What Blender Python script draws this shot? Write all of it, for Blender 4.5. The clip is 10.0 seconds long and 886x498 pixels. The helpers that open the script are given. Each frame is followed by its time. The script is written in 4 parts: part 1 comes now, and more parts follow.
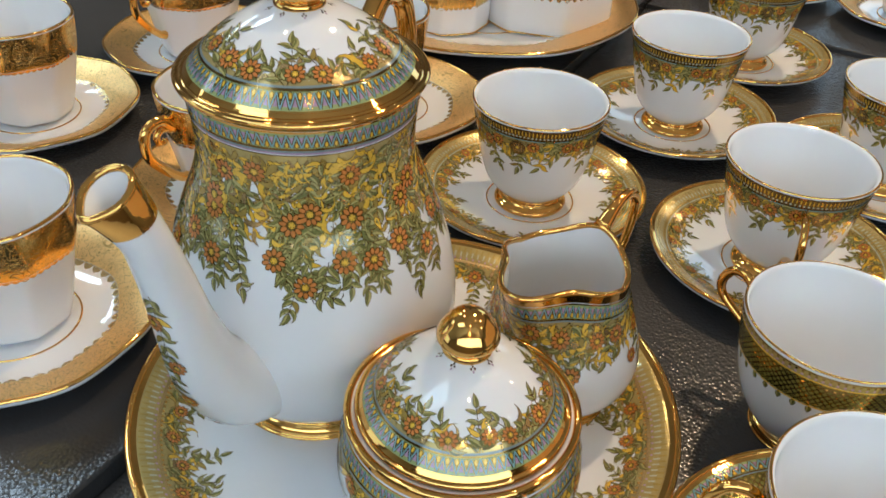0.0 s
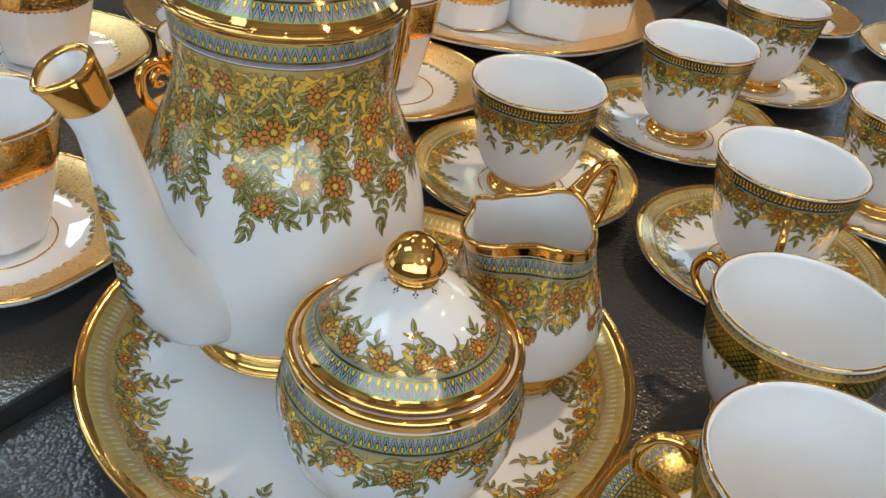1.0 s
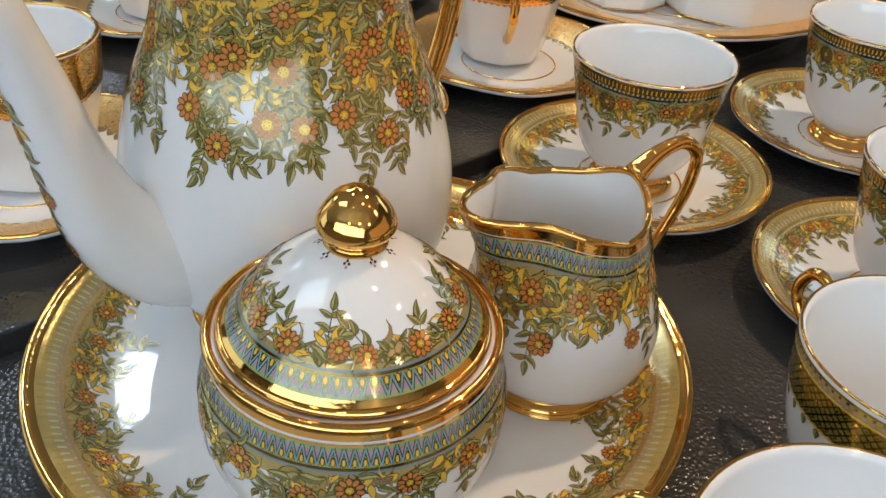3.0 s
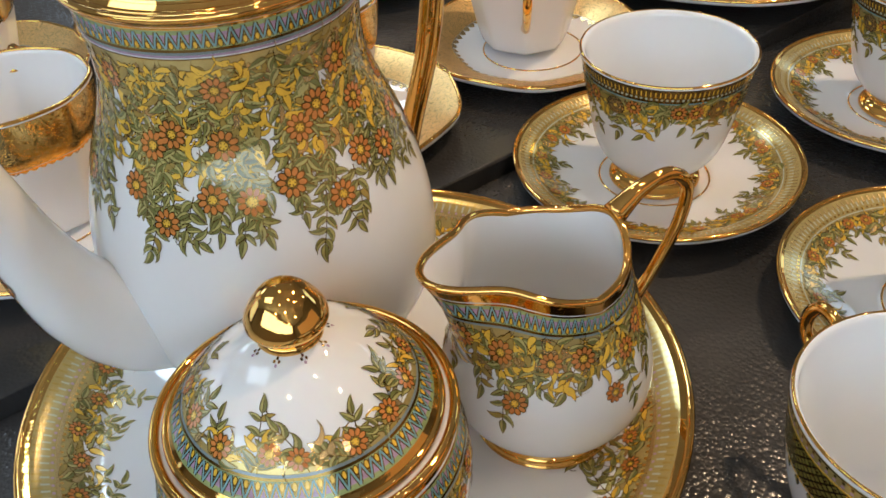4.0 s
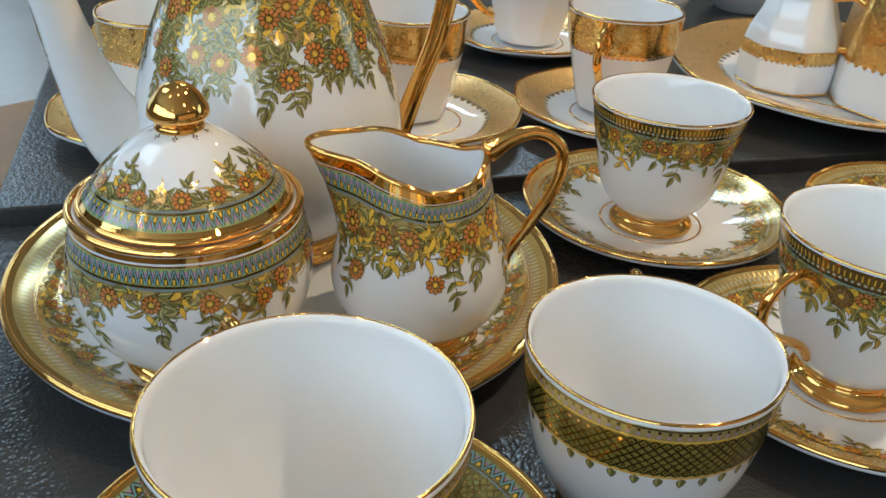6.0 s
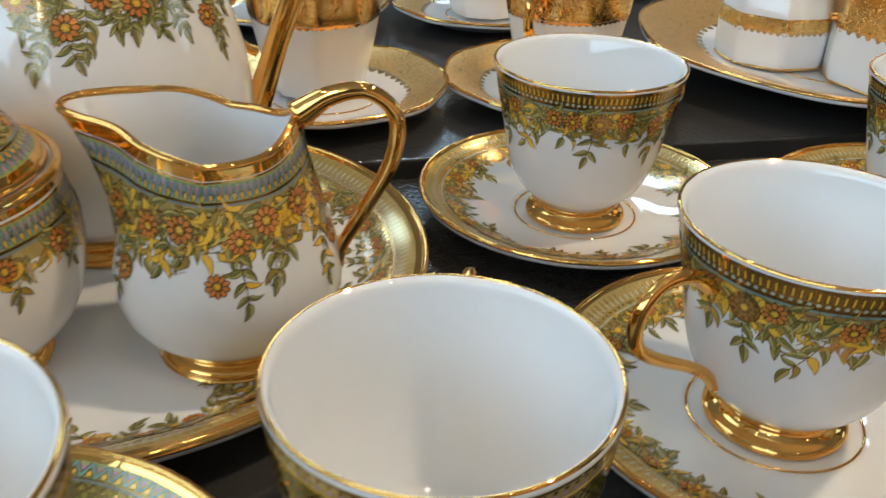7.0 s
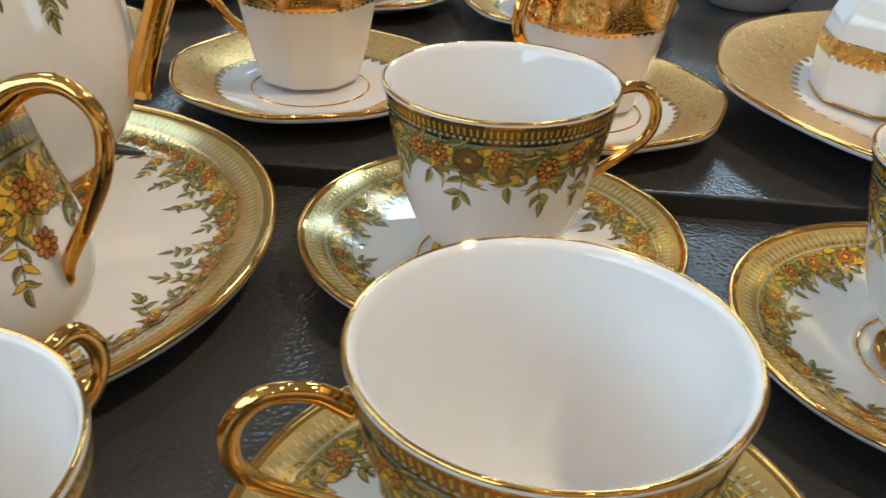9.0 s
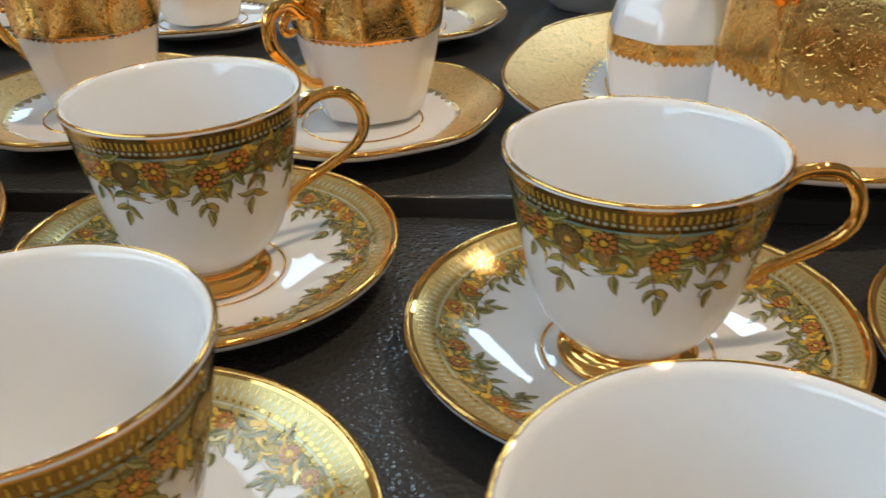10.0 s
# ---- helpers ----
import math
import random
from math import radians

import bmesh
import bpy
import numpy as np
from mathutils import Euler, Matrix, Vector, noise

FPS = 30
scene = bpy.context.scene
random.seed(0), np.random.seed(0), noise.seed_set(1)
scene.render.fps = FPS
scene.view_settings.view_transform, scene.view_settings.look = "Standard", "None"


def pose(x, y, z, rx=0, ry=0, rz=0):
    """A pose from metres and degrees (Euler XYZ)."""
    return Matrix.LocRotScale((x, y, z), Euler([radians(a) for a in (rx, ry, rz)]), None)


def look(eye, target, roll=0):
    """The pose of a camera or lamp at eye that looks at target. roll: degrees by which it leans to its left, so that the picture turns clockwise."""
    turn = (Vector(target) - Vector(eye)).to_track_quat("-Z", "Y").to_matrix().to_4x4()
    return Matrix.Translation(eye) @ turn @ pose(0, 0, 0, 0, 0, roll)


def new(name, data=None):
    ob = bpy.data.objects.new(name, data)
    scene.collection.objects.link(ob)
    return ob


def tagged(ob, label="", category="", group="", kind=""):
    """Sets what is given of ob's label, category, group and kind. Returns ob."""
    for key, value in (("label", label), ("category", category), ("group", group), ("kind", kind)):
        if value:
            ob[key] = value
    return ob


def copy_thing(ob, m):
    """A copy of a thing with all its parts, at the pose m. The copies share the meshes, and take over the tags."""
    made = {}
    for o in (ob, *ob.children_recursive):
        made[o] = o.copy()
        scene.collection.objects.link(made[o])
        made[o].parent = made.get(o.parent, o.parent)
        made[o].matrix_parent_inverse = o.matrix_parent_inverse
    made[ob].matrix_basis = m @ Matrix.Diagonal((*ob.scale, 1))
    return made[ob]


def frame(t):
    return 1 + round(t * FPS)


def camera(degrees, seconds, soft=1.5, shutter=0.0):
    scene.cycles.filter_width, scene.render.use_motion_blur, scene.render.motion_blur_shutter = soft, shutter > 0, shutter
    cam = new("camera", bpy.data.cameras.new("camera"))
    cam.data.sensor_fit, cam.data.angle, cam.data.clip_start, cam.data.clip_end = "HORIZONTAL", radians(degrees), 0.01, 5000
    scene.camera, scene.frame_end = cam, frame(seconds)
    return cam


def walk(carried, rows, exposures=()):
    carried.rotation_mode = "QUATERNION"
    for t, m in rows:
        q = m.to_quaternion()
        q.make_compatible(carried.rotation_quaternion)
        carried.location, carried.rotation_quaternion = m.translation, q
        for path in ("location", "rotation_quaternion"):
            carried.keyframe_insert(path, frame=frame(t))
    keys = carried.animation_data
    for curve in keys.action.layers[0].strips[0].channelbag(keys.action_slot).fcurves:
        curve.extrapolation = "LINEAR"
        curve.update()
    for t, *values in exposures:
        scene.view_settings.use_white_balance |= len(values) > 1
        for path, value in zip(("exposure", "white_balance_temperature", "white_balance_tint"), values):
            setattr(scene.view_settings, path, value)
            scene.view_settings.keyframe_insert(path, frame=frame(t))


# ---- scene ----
cam = camera(52.84, 10.0, 1.6, 0.2)
PATH = [
    (0.0, 0.0845, 0.0964, 0.3291, 53.64, -2.44, -0.02),
    (0.5, 0.1026, 0.0839, 0.3099, 54.25, -4.39, 2.02),
    (1.0, 0.1134, 0.0763, 0.2979, 55.66, -6.28, 4.59),
    (1.5, 0.1355, 0.0699, 0.2871, 56.82, -7.11, 9.04),
    (2.0, 0.1582, 0.0772, 0.274, 57.36, -7.63, 11.64),
    (2.5, 0.1735, 0.1079, 0.2584, 56.85, -6.17, 14.97),
    (2.7, 0.1793, 0.1231, 0.2523, 56.46, -5.17, 16.9),
    (3.8, 0.2065, 0.1851, 0.2688, 51.43, 0.91, 22.48),
    (4.0, 0.2166, 0.1917, 0.2774, 51.35, 2.79, 22.43),
    (4.5, 0.2708, 0.1931, 0.2815, 52.02, 4.0, 29.82),
    (5.0, 0.3463, 0.1821, 0.2889, 52.75, 0.87, 39.42),
    (5.2, 0.3707, 0.1725, 0.2871, 54.18, -0.37, 41.26),
    (6.3, 0.3933, 0.1918, 0.2207, 61.76, -2.56, 45.96),
    (6.5, 0.394, 0.2187, 0.2143, 61.9, -2.28, 46.15),
    (7.0, 0.3988, 0.2897, 0.1973, 60.79, -1.56, 48.14),
    (7.5, 0.3818, 0.363, 0.2005, 59.95, -0.02, 51.97),
    (8.0, 0.3659, 0.3654, 0.1949, 58.21, -0.78, 58.67),
    (8.5, 0.3952, 0.4081, 0.191, 58.29, -2.75, 63.49),
    (9.0, 0.4249, 0.4503, 0.1872, 59.52, -1.95, 65.61),
    (9.5, 0.4449, 0.5036, 0.1895, 60.27, -0.83, 65.75),
    (10.0, 0.4777, 0.5545, 0.1833, 60.93, 1.48, 64.61),
]
# seconds, stops, kelvin, tint
EXPOSURES = [(0.0, -1.68, 6780, 12), (1.5, -1.67, 6850, 12.5), (2.5, -1.68, 7050, 13.5), (4.0, -1.64, 6980, 15), (4.5, -1.64, 6930, 14), (5.0, -1.66, 6630, 10), (6.5, -1.66, 6380, 7.5), (7.0, -1.64, 6430, 8),
             (7.5, -1.62, 6630, 10.5), (8.5, -1.62, 6480, 8.5), (9.5, -1.65, 6430, 8.5), (10.0, -1.72, 6480, 9.5)]
walk(cam, [(t, pose(x, y, z, rx, ry, rz)) for t, x, y, z, rx, ry, rz in PATH], EXPOSURES)

# ---- world, lights ----
world = bpy.data.worlds.new("world")
scene.world = world
world.use_nodes = True
world.node_tree.nodes["Background"].inputs[0].default_value = (0.9, 0.85, 0.8, 1)
world.node_tree.nodes["Background"].inputs[1].default_value = 0.03

CEILING = 1.75
FLOOR = -0.76


def area_lamp(name, at, size_x, size_y, power, colour, aim):
    data = bpy.data.lights.new(name, "AREA")
    data.shape, data.size, data.size_y = "RECTANGLE", size_x, size_y
    data.energy, data.color = power, colour
    lamp = new(name, data)
    lamp.matrix_world = look(at, aim)
    return lamp


PANELS = [  # x, y, length, width, strength: cool light panels in the ceiling
    (-1.15, 1.74, 0.6, 0.35, 150), (-2.15, 2.92, 1.1, 0.40, 95), (-1.2, -0.3, 1.2, 0.6, 40), (-3.6, 1.2, 1.2, 0.6, 54)]
SPOTS = [  # x, y: warm round downlights in the ceiling
    (-0.35, 0.75), (0.75, 0.25), (0.25, -0.55), (-0.3, 2.0), (1.45, 0.5), (1.2, -1.2), (2.3, -0.6), (2.6, 0.9), (0.1, -1.7), (2.2, 2.2), (1.9, -1.8)]
for px, py, lx, ly, strength in PANELS:
    area_lamp("panel_lamp", (px, py, CEILING - 0.035), lx, ly, strength * lx * ly, (0.56, 0.79, 1.0), (px, py, 0))
# added broad warm fill from the far side of the shop, no fixture there
area_lamp("warm_fill_lamp", (3.1, 0.5, 0.50), 3.6, 1.4, 16, (1.0, 0.66, 0.39), (0.2, 0.5, 0.0))
# daylight through the shop window
area_lamp("window_light", (1.75, 3.56, 1.05), 1.5, 0.9, 30, (0.50, 0.76, 1.0), (1.0, 0.0, 0.2))
area_lamp("window_light", (0.2, -2.15, 0.85), 4.6, 1.6, 280, (0.55, 0.78, 1.0), (0.15, 0.5, 0.0))
area_lamp("window_light", (-5.9, 0.4, 0.65), 4.2, 1.7, 100, (0.58, 0.80, 1.0), (0.1, 0.5, 0.0))
for px, py in SPOTS:
    lamp = area_lamp("spot_lamp", (px, py, CEILING - 0.125), 0.07, 0.07, 5.0, (1.0, 0.78, 0.52), (0.2, 0.55, 0.0))
    lamp.data.shape = "DISK"
# the strongest downlight, beyond the cups
key = area_lamp("key_spot_lamp", (0.63, 1.18, CEILING - 0.125), 0.09, 0.09, 46.0, (1.0, 0.76, 0.51), (0.2, 0.55, 0.0))
key.data.shape = "DISK"

# ---- materials ----


def nodes_of(name):
    m = bpy.data.materials.new(name)
    m.use_nodes = True
    t = m.node_tree
    return m, t.nodes, t.links, t.nodes["Principled BSDF"]


def plain(name, colour, rough=0.3, metal=0.0, vary=0.12, scale=40.0, bump=0.0, bump_scale=200.0, coat=0.0, spec=0.5):
    """A material with a fine two-scale variation of its colour and gloss."""
    m, n, l, b = nodes_of(name)
    tex = n.new("ShaderNodeTexCoord")
    big, fine = n.new("ShaderNodeTexNoise"), n.new("ShaderNodeTexNoise")
    big.inputs["Scale"].default_value, fine.inputs["Scale"].default_value = scale, scale * 9
    big.inputs["Detail"].default_value = 4
    l.new(tex.outputs["Object"], big.inputs["Vector"])
    l.new(tex.outputs["Object"], fine.inputs["Vector"])
    mix = n.new("ShaderNodeMath")
    mix.operation = "MULTIPLY_ADD"
    l.new(fine.outputs["Fac"], mix.inputs[0])
    mix.inputs[1].default_value = 0.4
    l.new(big.outputs["Fac"], mix.inputs[2])
    ramp = n.new("ShaderNodeMapRange")
    ramp.inputs["From Min"].default_value, ramp.inputs["From Max"].default_value = 0.35, 1.05
    ramp.inputs["To Min"].default_value, ramp.inputs["To Max"].default_value = 1 - vary, 1 + vary
    l.new(mix.outputs[0], ramp.inputs["Value"])
    col = n.new("ShaderNodeVectorMath")
    col.operation = "SCALE"
    col.inputs[0].default_value = colour
    l.new(ramp.outputs[0], col.inputs["Scale"])
    l.new(col.outputs[0], b.inputs["Base Color"])
    rr = n.new("ShaderNodeMath")
    rr.operation = "MULTIPLY"
    rr.inputs[1].default_value = rough
    l.new(ramp.outputs[0], rr.inputs[0])
    l.new(rr.outputs[0], b.inputs["Roughness"])
    b.inputs["Metallic"].default_value = metal
    b.inputs["Specular IOR Level"].default_value = spec
    b.inputs["Coat Weight"].default_value = coat
    b.inputs["Coat Roughness"].default_value = 0.04
    if bump:
        bt, bn = n.new("ShaderNodeTexNoise"), n.new("ShaderNodeBump")
        bt.inputs["Scale"].default_value = bump_scale
        l.new(tex.outputs["Object"], bt.inputs["Vector"])
        l.new(bt.outputs["Fac"], bn.inputs["Height"])
        bn.inputs["Strength"].default_value = 1.0
        bn.inputs["Distance"].default_value = bump
        l.new(bn.outputs[0], b.inputs["Normal"])
    return m


def leather(name, depth=0.00032, gloss=0.22):
    """Black embossed vinyl: a net of small cells with glossy crowns."""
    m, n, l, b = nodes_of(name)
    tex = n.new("ShaderNodeTexCoord")
    cells, grain, dust = n.new("ShaderNodeTexVoronoi"), n.new("ShaderNodeTexNoise"), n.new("ShaderNodeTexNoise")
    cells.feature, cells.inputs["Scale"].default_value = "SMOOTH_F1", 500
    cells.inputs["Smoothness"].default_value = 0.25
    grain.inputs["Scale"].default_value, dust.inputs["Scale"].default_value = 1300, 9
    for q in (cells, grain, dust):
        l.new(tex.outputs["Object"], q.inputs["Vector"])
    add = n.new("ShaderNodeMath")
    add.operation = "MULTIPLY_ADD"
    add.inputs[1].default_value = 0.05
    l.new(grain.outputs["Fac"], add.inputs[0])
    l.new(cells.outputs["Distance"], add.inputs[2])
    bump = n.new("ShaderNodeBump")
    bump.inputs["Strength"].default_value, bump.inputs["Distance"].default_value = 1.0, depth
    bump.invert = True
    l.new(add.outputs[0], bump.inputs["Height"])
    l.new(bump.outputs[0], b.inputs["Normal"])
    ramp = n.new("ShaderNodeMapRange")
    ramp.inputs["From Min"].default_value, ramp.inputs["From Max"].default_value = 0.3, 0.7
    ramp.inputs["To Min"].default_value, ramp.inputs["To Max"].default_value = 0.7, 1.35
    l.new(dust.outputs["Fac"], ramp.inputs["Value"])
    col = n.new("ShaderNodeVectorMath")
    col.operation = "SCALE"
    col.inputs[0].default_value = (0.038, 0.038, 0.039)
    l.new(ramp.outputs[0], col.inputs["Scale"])
    l.new(col.outputs[0], b.inputs["Base Color"])
    b.inputs["Roughness"].default_value = gloss
    return m


def engraved_gold(name, DARK_A=(0.60, 0.35, 0.11, 1), LIGHT_B=(0.88, 0.59, 0.24, 1), relief=0.35, rough=0.17):
    """Gilding with an etched scroll relief."""
    m, n, l, b = nodes_of(name)
    tex = n.new("ShaderNodeTexCoord")
    scroll = n.new("ShaderNodeTexNoise")
    scroll.inputs["Scale"].default_value, scroll.inputs["Detail"].default_value, scroll.inputs["Distortion"].default_value = 120, 0.6, 1.6
    l.new(tex.outputs["Object"], scroll.inputs["Vector"])
    many, fold, edge = n.new("ShaderNodeMath"), n.new("ShaderNodeMath"), n.new("ShaderNodeMapRange")
    many.operation, fold.operation = "MULTIPLY", "PINGPONG"
    many.inputs[1].default_value, fold.inputs[1].default_value = 8.0, 0.5
    l.new(scroll.outputs["Fac"], many.inputs[0])
    l.new(many.outputs[0], fold.inputs[0])
    edge.inputs["From Min"].default_value, edge.inputs["From Max"].default_value = 0.04, 0.16
    l.new(fold.outputs[0], edge.inputs["Value"])
    mix = n.new("ShaderNodeMix")
    mix.data_type = "RGBA"
    l.new(edge.outputs[0], mix.inputs["Factor"])
    mix.inputs["A"].default_value, mix.inputs["B"].default_value = DARK_A, LIGHT_B
    l.new(mix.outputs["Result"], b.inputs["Base Color"])
    bump = n.new("ShaderNodeBump")
    bump.inputs["Strength"].default_value, bump.inputs["Distance"].default_value = relief, 0.0002
    l.new(edge.outputs[0], bump.inputs["Height"])
    l.new(bump.outputs[0], b.inputs["Normal"])
    b.inputs["Metallic"].default_value, b.inputs["Roughness"].default_value = 1.0, rough
    return m


PORCELAIN = plain("porcelain", (0.752, 0.767, 0.782), 0.026, vary=0.02, scale=25, spec=0.85)
shader = PORCELAIN.node_tree.nodes["Principled BSDF"]  # thin bone china lets warm light through
shader.inputs["Subsurface Weight"].default_value = 0.12
shader.inputs["Subsurface Radius"].default_value = (1.0, 0.55, 0.28)
shader.inputs["Subsurface Scale"].default_value = 0.003
GOLD = plain("bright_gold", (0.92, 0.51, 0.145), 0.055, 1.0, vary=0.10, scale=60, bump=0.00007, bump_scale=240)
ENGRAVED = engraved_gold("engraved_gold", (0.40, 0.235, 0.06, 1), (0.95, 0.60, 0.21, 1), 0.6, 0.15)
INK = plain("dark_gilt_outline", (0.27, 0.17, 0.055), 0.16, 1.0, 0.25, 200)
LEAF = plain("leaf_green", (0.150, 0.152, 0.046), 0.09, 0.0, 0.30, 300)
SAGE = plain("pale_leaf_green", (0.36, 0.325, 0.120), 0.09, 0.0, 0.25, 300)
OLIVE = plain("olive_gilt", (0.40, 0.28, 0.07), 0.18, 0.3, 0.25, 300)
YELLOW = plain("yellow_enamel", (0.80, 0.49, 0.06), 0.14, 0.15, 0.2, 200)
ORANGE = plain("orange_enamel", (0.52, 0.185, 0.045), 0.10, 0.0, 0.25, 300)
BLUE = plain("blue_enamel", (0.17, 0.32, 0.33), 0.10, 0.0, 0.2, 300)
MAUVE = plain("mauve_enamel", (0.36, 0.24, 0.34), 0.10, 0.0, 0.2, 300)
GREEN = plain("border_green_enamel", (0.31, 0.38, 0.16), 0.12, 0.1, 0.25, 200)
SLATE = plain("slate_blue_line", (0.20, 0.25, 0.25), 0.12, 0.1, 0.15, 200)
LUSTRE = plain("green_lustre", (0.57, 0.44, 0.175), 0.17, 0.50, 0.2, 120)
BUFF = plain("buff_lustre", (0.70, 0.50, 0.24), 0.24, 0.85, 0.15, 80)
PALE = plain("pale_green_enamel", (0.50, 0.53, 0.43), 0.14, 0.25, 0.2, 300)
BRONZE = plain("dark_gilt", (0.42, 0.26, 0.075), 0.16, 0.8, 0.2, 200)
DECAL_MATS = [INK, LEAF, OLIVE, YELLOW, ORANGE, BLUE, MAUVE, LUSTRE, GOLD, BUFF, PALE, BRONZE, SAGE, GREEN, SLATE]
dINK, dLEAF, dOLIVE, dYELLOW, dORANGE, dBLUE, dMAUVE, dLUSTRE, dGOLD, dBUFF, dPALE, dBRONZE, dSAGE, dGREEN, dSLATE = range(15)
film = LUSTRE.node_tree.nodes["Principled BSDF"]  # the lustre's faint play of colours
film.inputs["Thin Film Thickness"].default_value = 430
film.inputs["Thin Film IOR"].default_value = 1.45
for mat in (LEAF, SAGE, OLIVE, YELLOW, ORANGE, BLUE, MAUVE, GREEN, SLATE, PALE):  # glazed over
    mat.node_tree.nodes["Principled BSDF"].inputs["Specular IOR Level"].default_value = 0.85
VINYL = leather("black_vinyl")
SMOOTH_VINYL = leather("smooth_black_vinyl", 0.00016, 0.16)
EDGE = plain("black_edge_trim", (0.016, 0.016, 0.018), 0.3, vary=0.2)

# ---- building helpers ----


def mesh_object(name, verts, faces, mats, parent=None, label="", face_mats=None, smooth=True):
    me = bpy.data.meshes.new(name)
    me.from_pydata([tuple(v) for v in verts], [], faces)
    for mt in mats:
        me.materials.append(mt)
    if face_mats:
        me.polygons.foreach_set("material_index", face_mats)
    me.polygons.foreach_set("use_smooth", [smooth] * len(me.polygons))
    me.update()
    ob = new(name, me)
    if parent:
        ob.parent = parent
    if label:
        tagged(ob, label)
    return ob


def part(name, bm, material, parent, label=""):
    me = bpy.data.meshes.new(name)
    bm.normal_update()
    bm.to_mesh(me)
    bm.free()
    me.materials.append(material)
    ob = new(name, me)
    ob.parent = parent
    if label:
        tagged(ob, label)
    return ob


def spline(pts, per=6):
    """A smooth line through control points of any size."""
    p = [np.array(q, float) for q in pts]
    p = [2 * p[0] - p[1]] + p + [2 * p[-1] - p[-2]]
    out = []
    for i in range(1, len(p) - 2):
        for k in range(per):
            t = k / per
            a, b, c, d = p[i - 1:i + 3]
            out.append(0.5 * (2 * b + (c - a) * t + (2 * a - 5 * b + 4 * c - d) * t * t + (3 * b - a - 3 * c + d) * t ** 3))
    out.append(p[-2])
    return out


def grid_faces(rows, cols, closed=True):
    faces = []
    for i in range(rows - 1):
        for k in range(cols if closed else cols - 1):
            k2 = (k + 1) % cols
            faces.append((i * cols + k, i * cols + k2, (i + 1) * cols + k2, (i + 1) * cols + k))
    return faces


def lathe(name, line, mat, parent, label="", segs=96, shape=None):
    """Turns a line of (radius, height) round the z axis. shape(angle, radius, height) may change the radius."""
    verts = []
    for r, z in line:
        for k in range(segs):
            a = 2 * math.pi * k / segs
            rr = max(r, 0.00001)
            if shape:
                rr = shape(a, rr, z)
            verts.append((rr * math.cos(a), rr * math.sin(a), z))
    return mesh_object(name, verts, grid_faces(len(line), segs), [mat], parent, label)


def ring_line(r, z, radius, n=10, squash=1.0):
    return [(r + radius * math.cos(2 * math.pi * k / n), z + squash * radius * math.sin(2 * math.pi * k / n)) for k in range(n + 1)]


def tube(name, pts, radii, mat, parent, label="", segs=14, per=6, flat=1.0, flat_axis=(0, 0, 1), closed=False, caps=True):
    """A tube through control points with its radius at each; flat squeezes it across flat_axis."""
    if closed:
        c, rad = [np.array(q, float) for q in pts], list(radii)
    else:
        both = spline([(*p, r) for p, r in zip(pts, radii)], per)
        c, rad = [q[:3] for q in both], [q[3] for q in both]
    n = len(c)
    verts = []
    for i in range(n):
        a, b = (c[i - 1], c[(i + 1) % n]) if closed else (c[max(i - 1, 0)], c[min(i + 1, n - 1)])
        t = (b - a) / np.linalg.norm(b - a)
        side = np.cross(t, np.array(flat_axis, float))
        side = side / max(np.linalg.norm(side), 1e-9)
        up = np.cross(side, t)
        for k in range(segs):
            w = 2 * math.pi * k / segs
            verts.append(c[i] + rad[i] * (math.cos(w) * side * flat + math.sin(w) * up))
    faces = grid_faces(n, segs)
    if closed:
        faces += [((n - 1) * segs + k, (n - 1) * segs + (k + 1) % segs, (k + 1) % segs, k) for k in range(segs)]
    elif caps:
        faces += [tuple(range(segs))[::-1], tuple(range((n - 1) * segs, n * segs))]
    return mesh_object(name, verts, faces, [mat], parent, label)


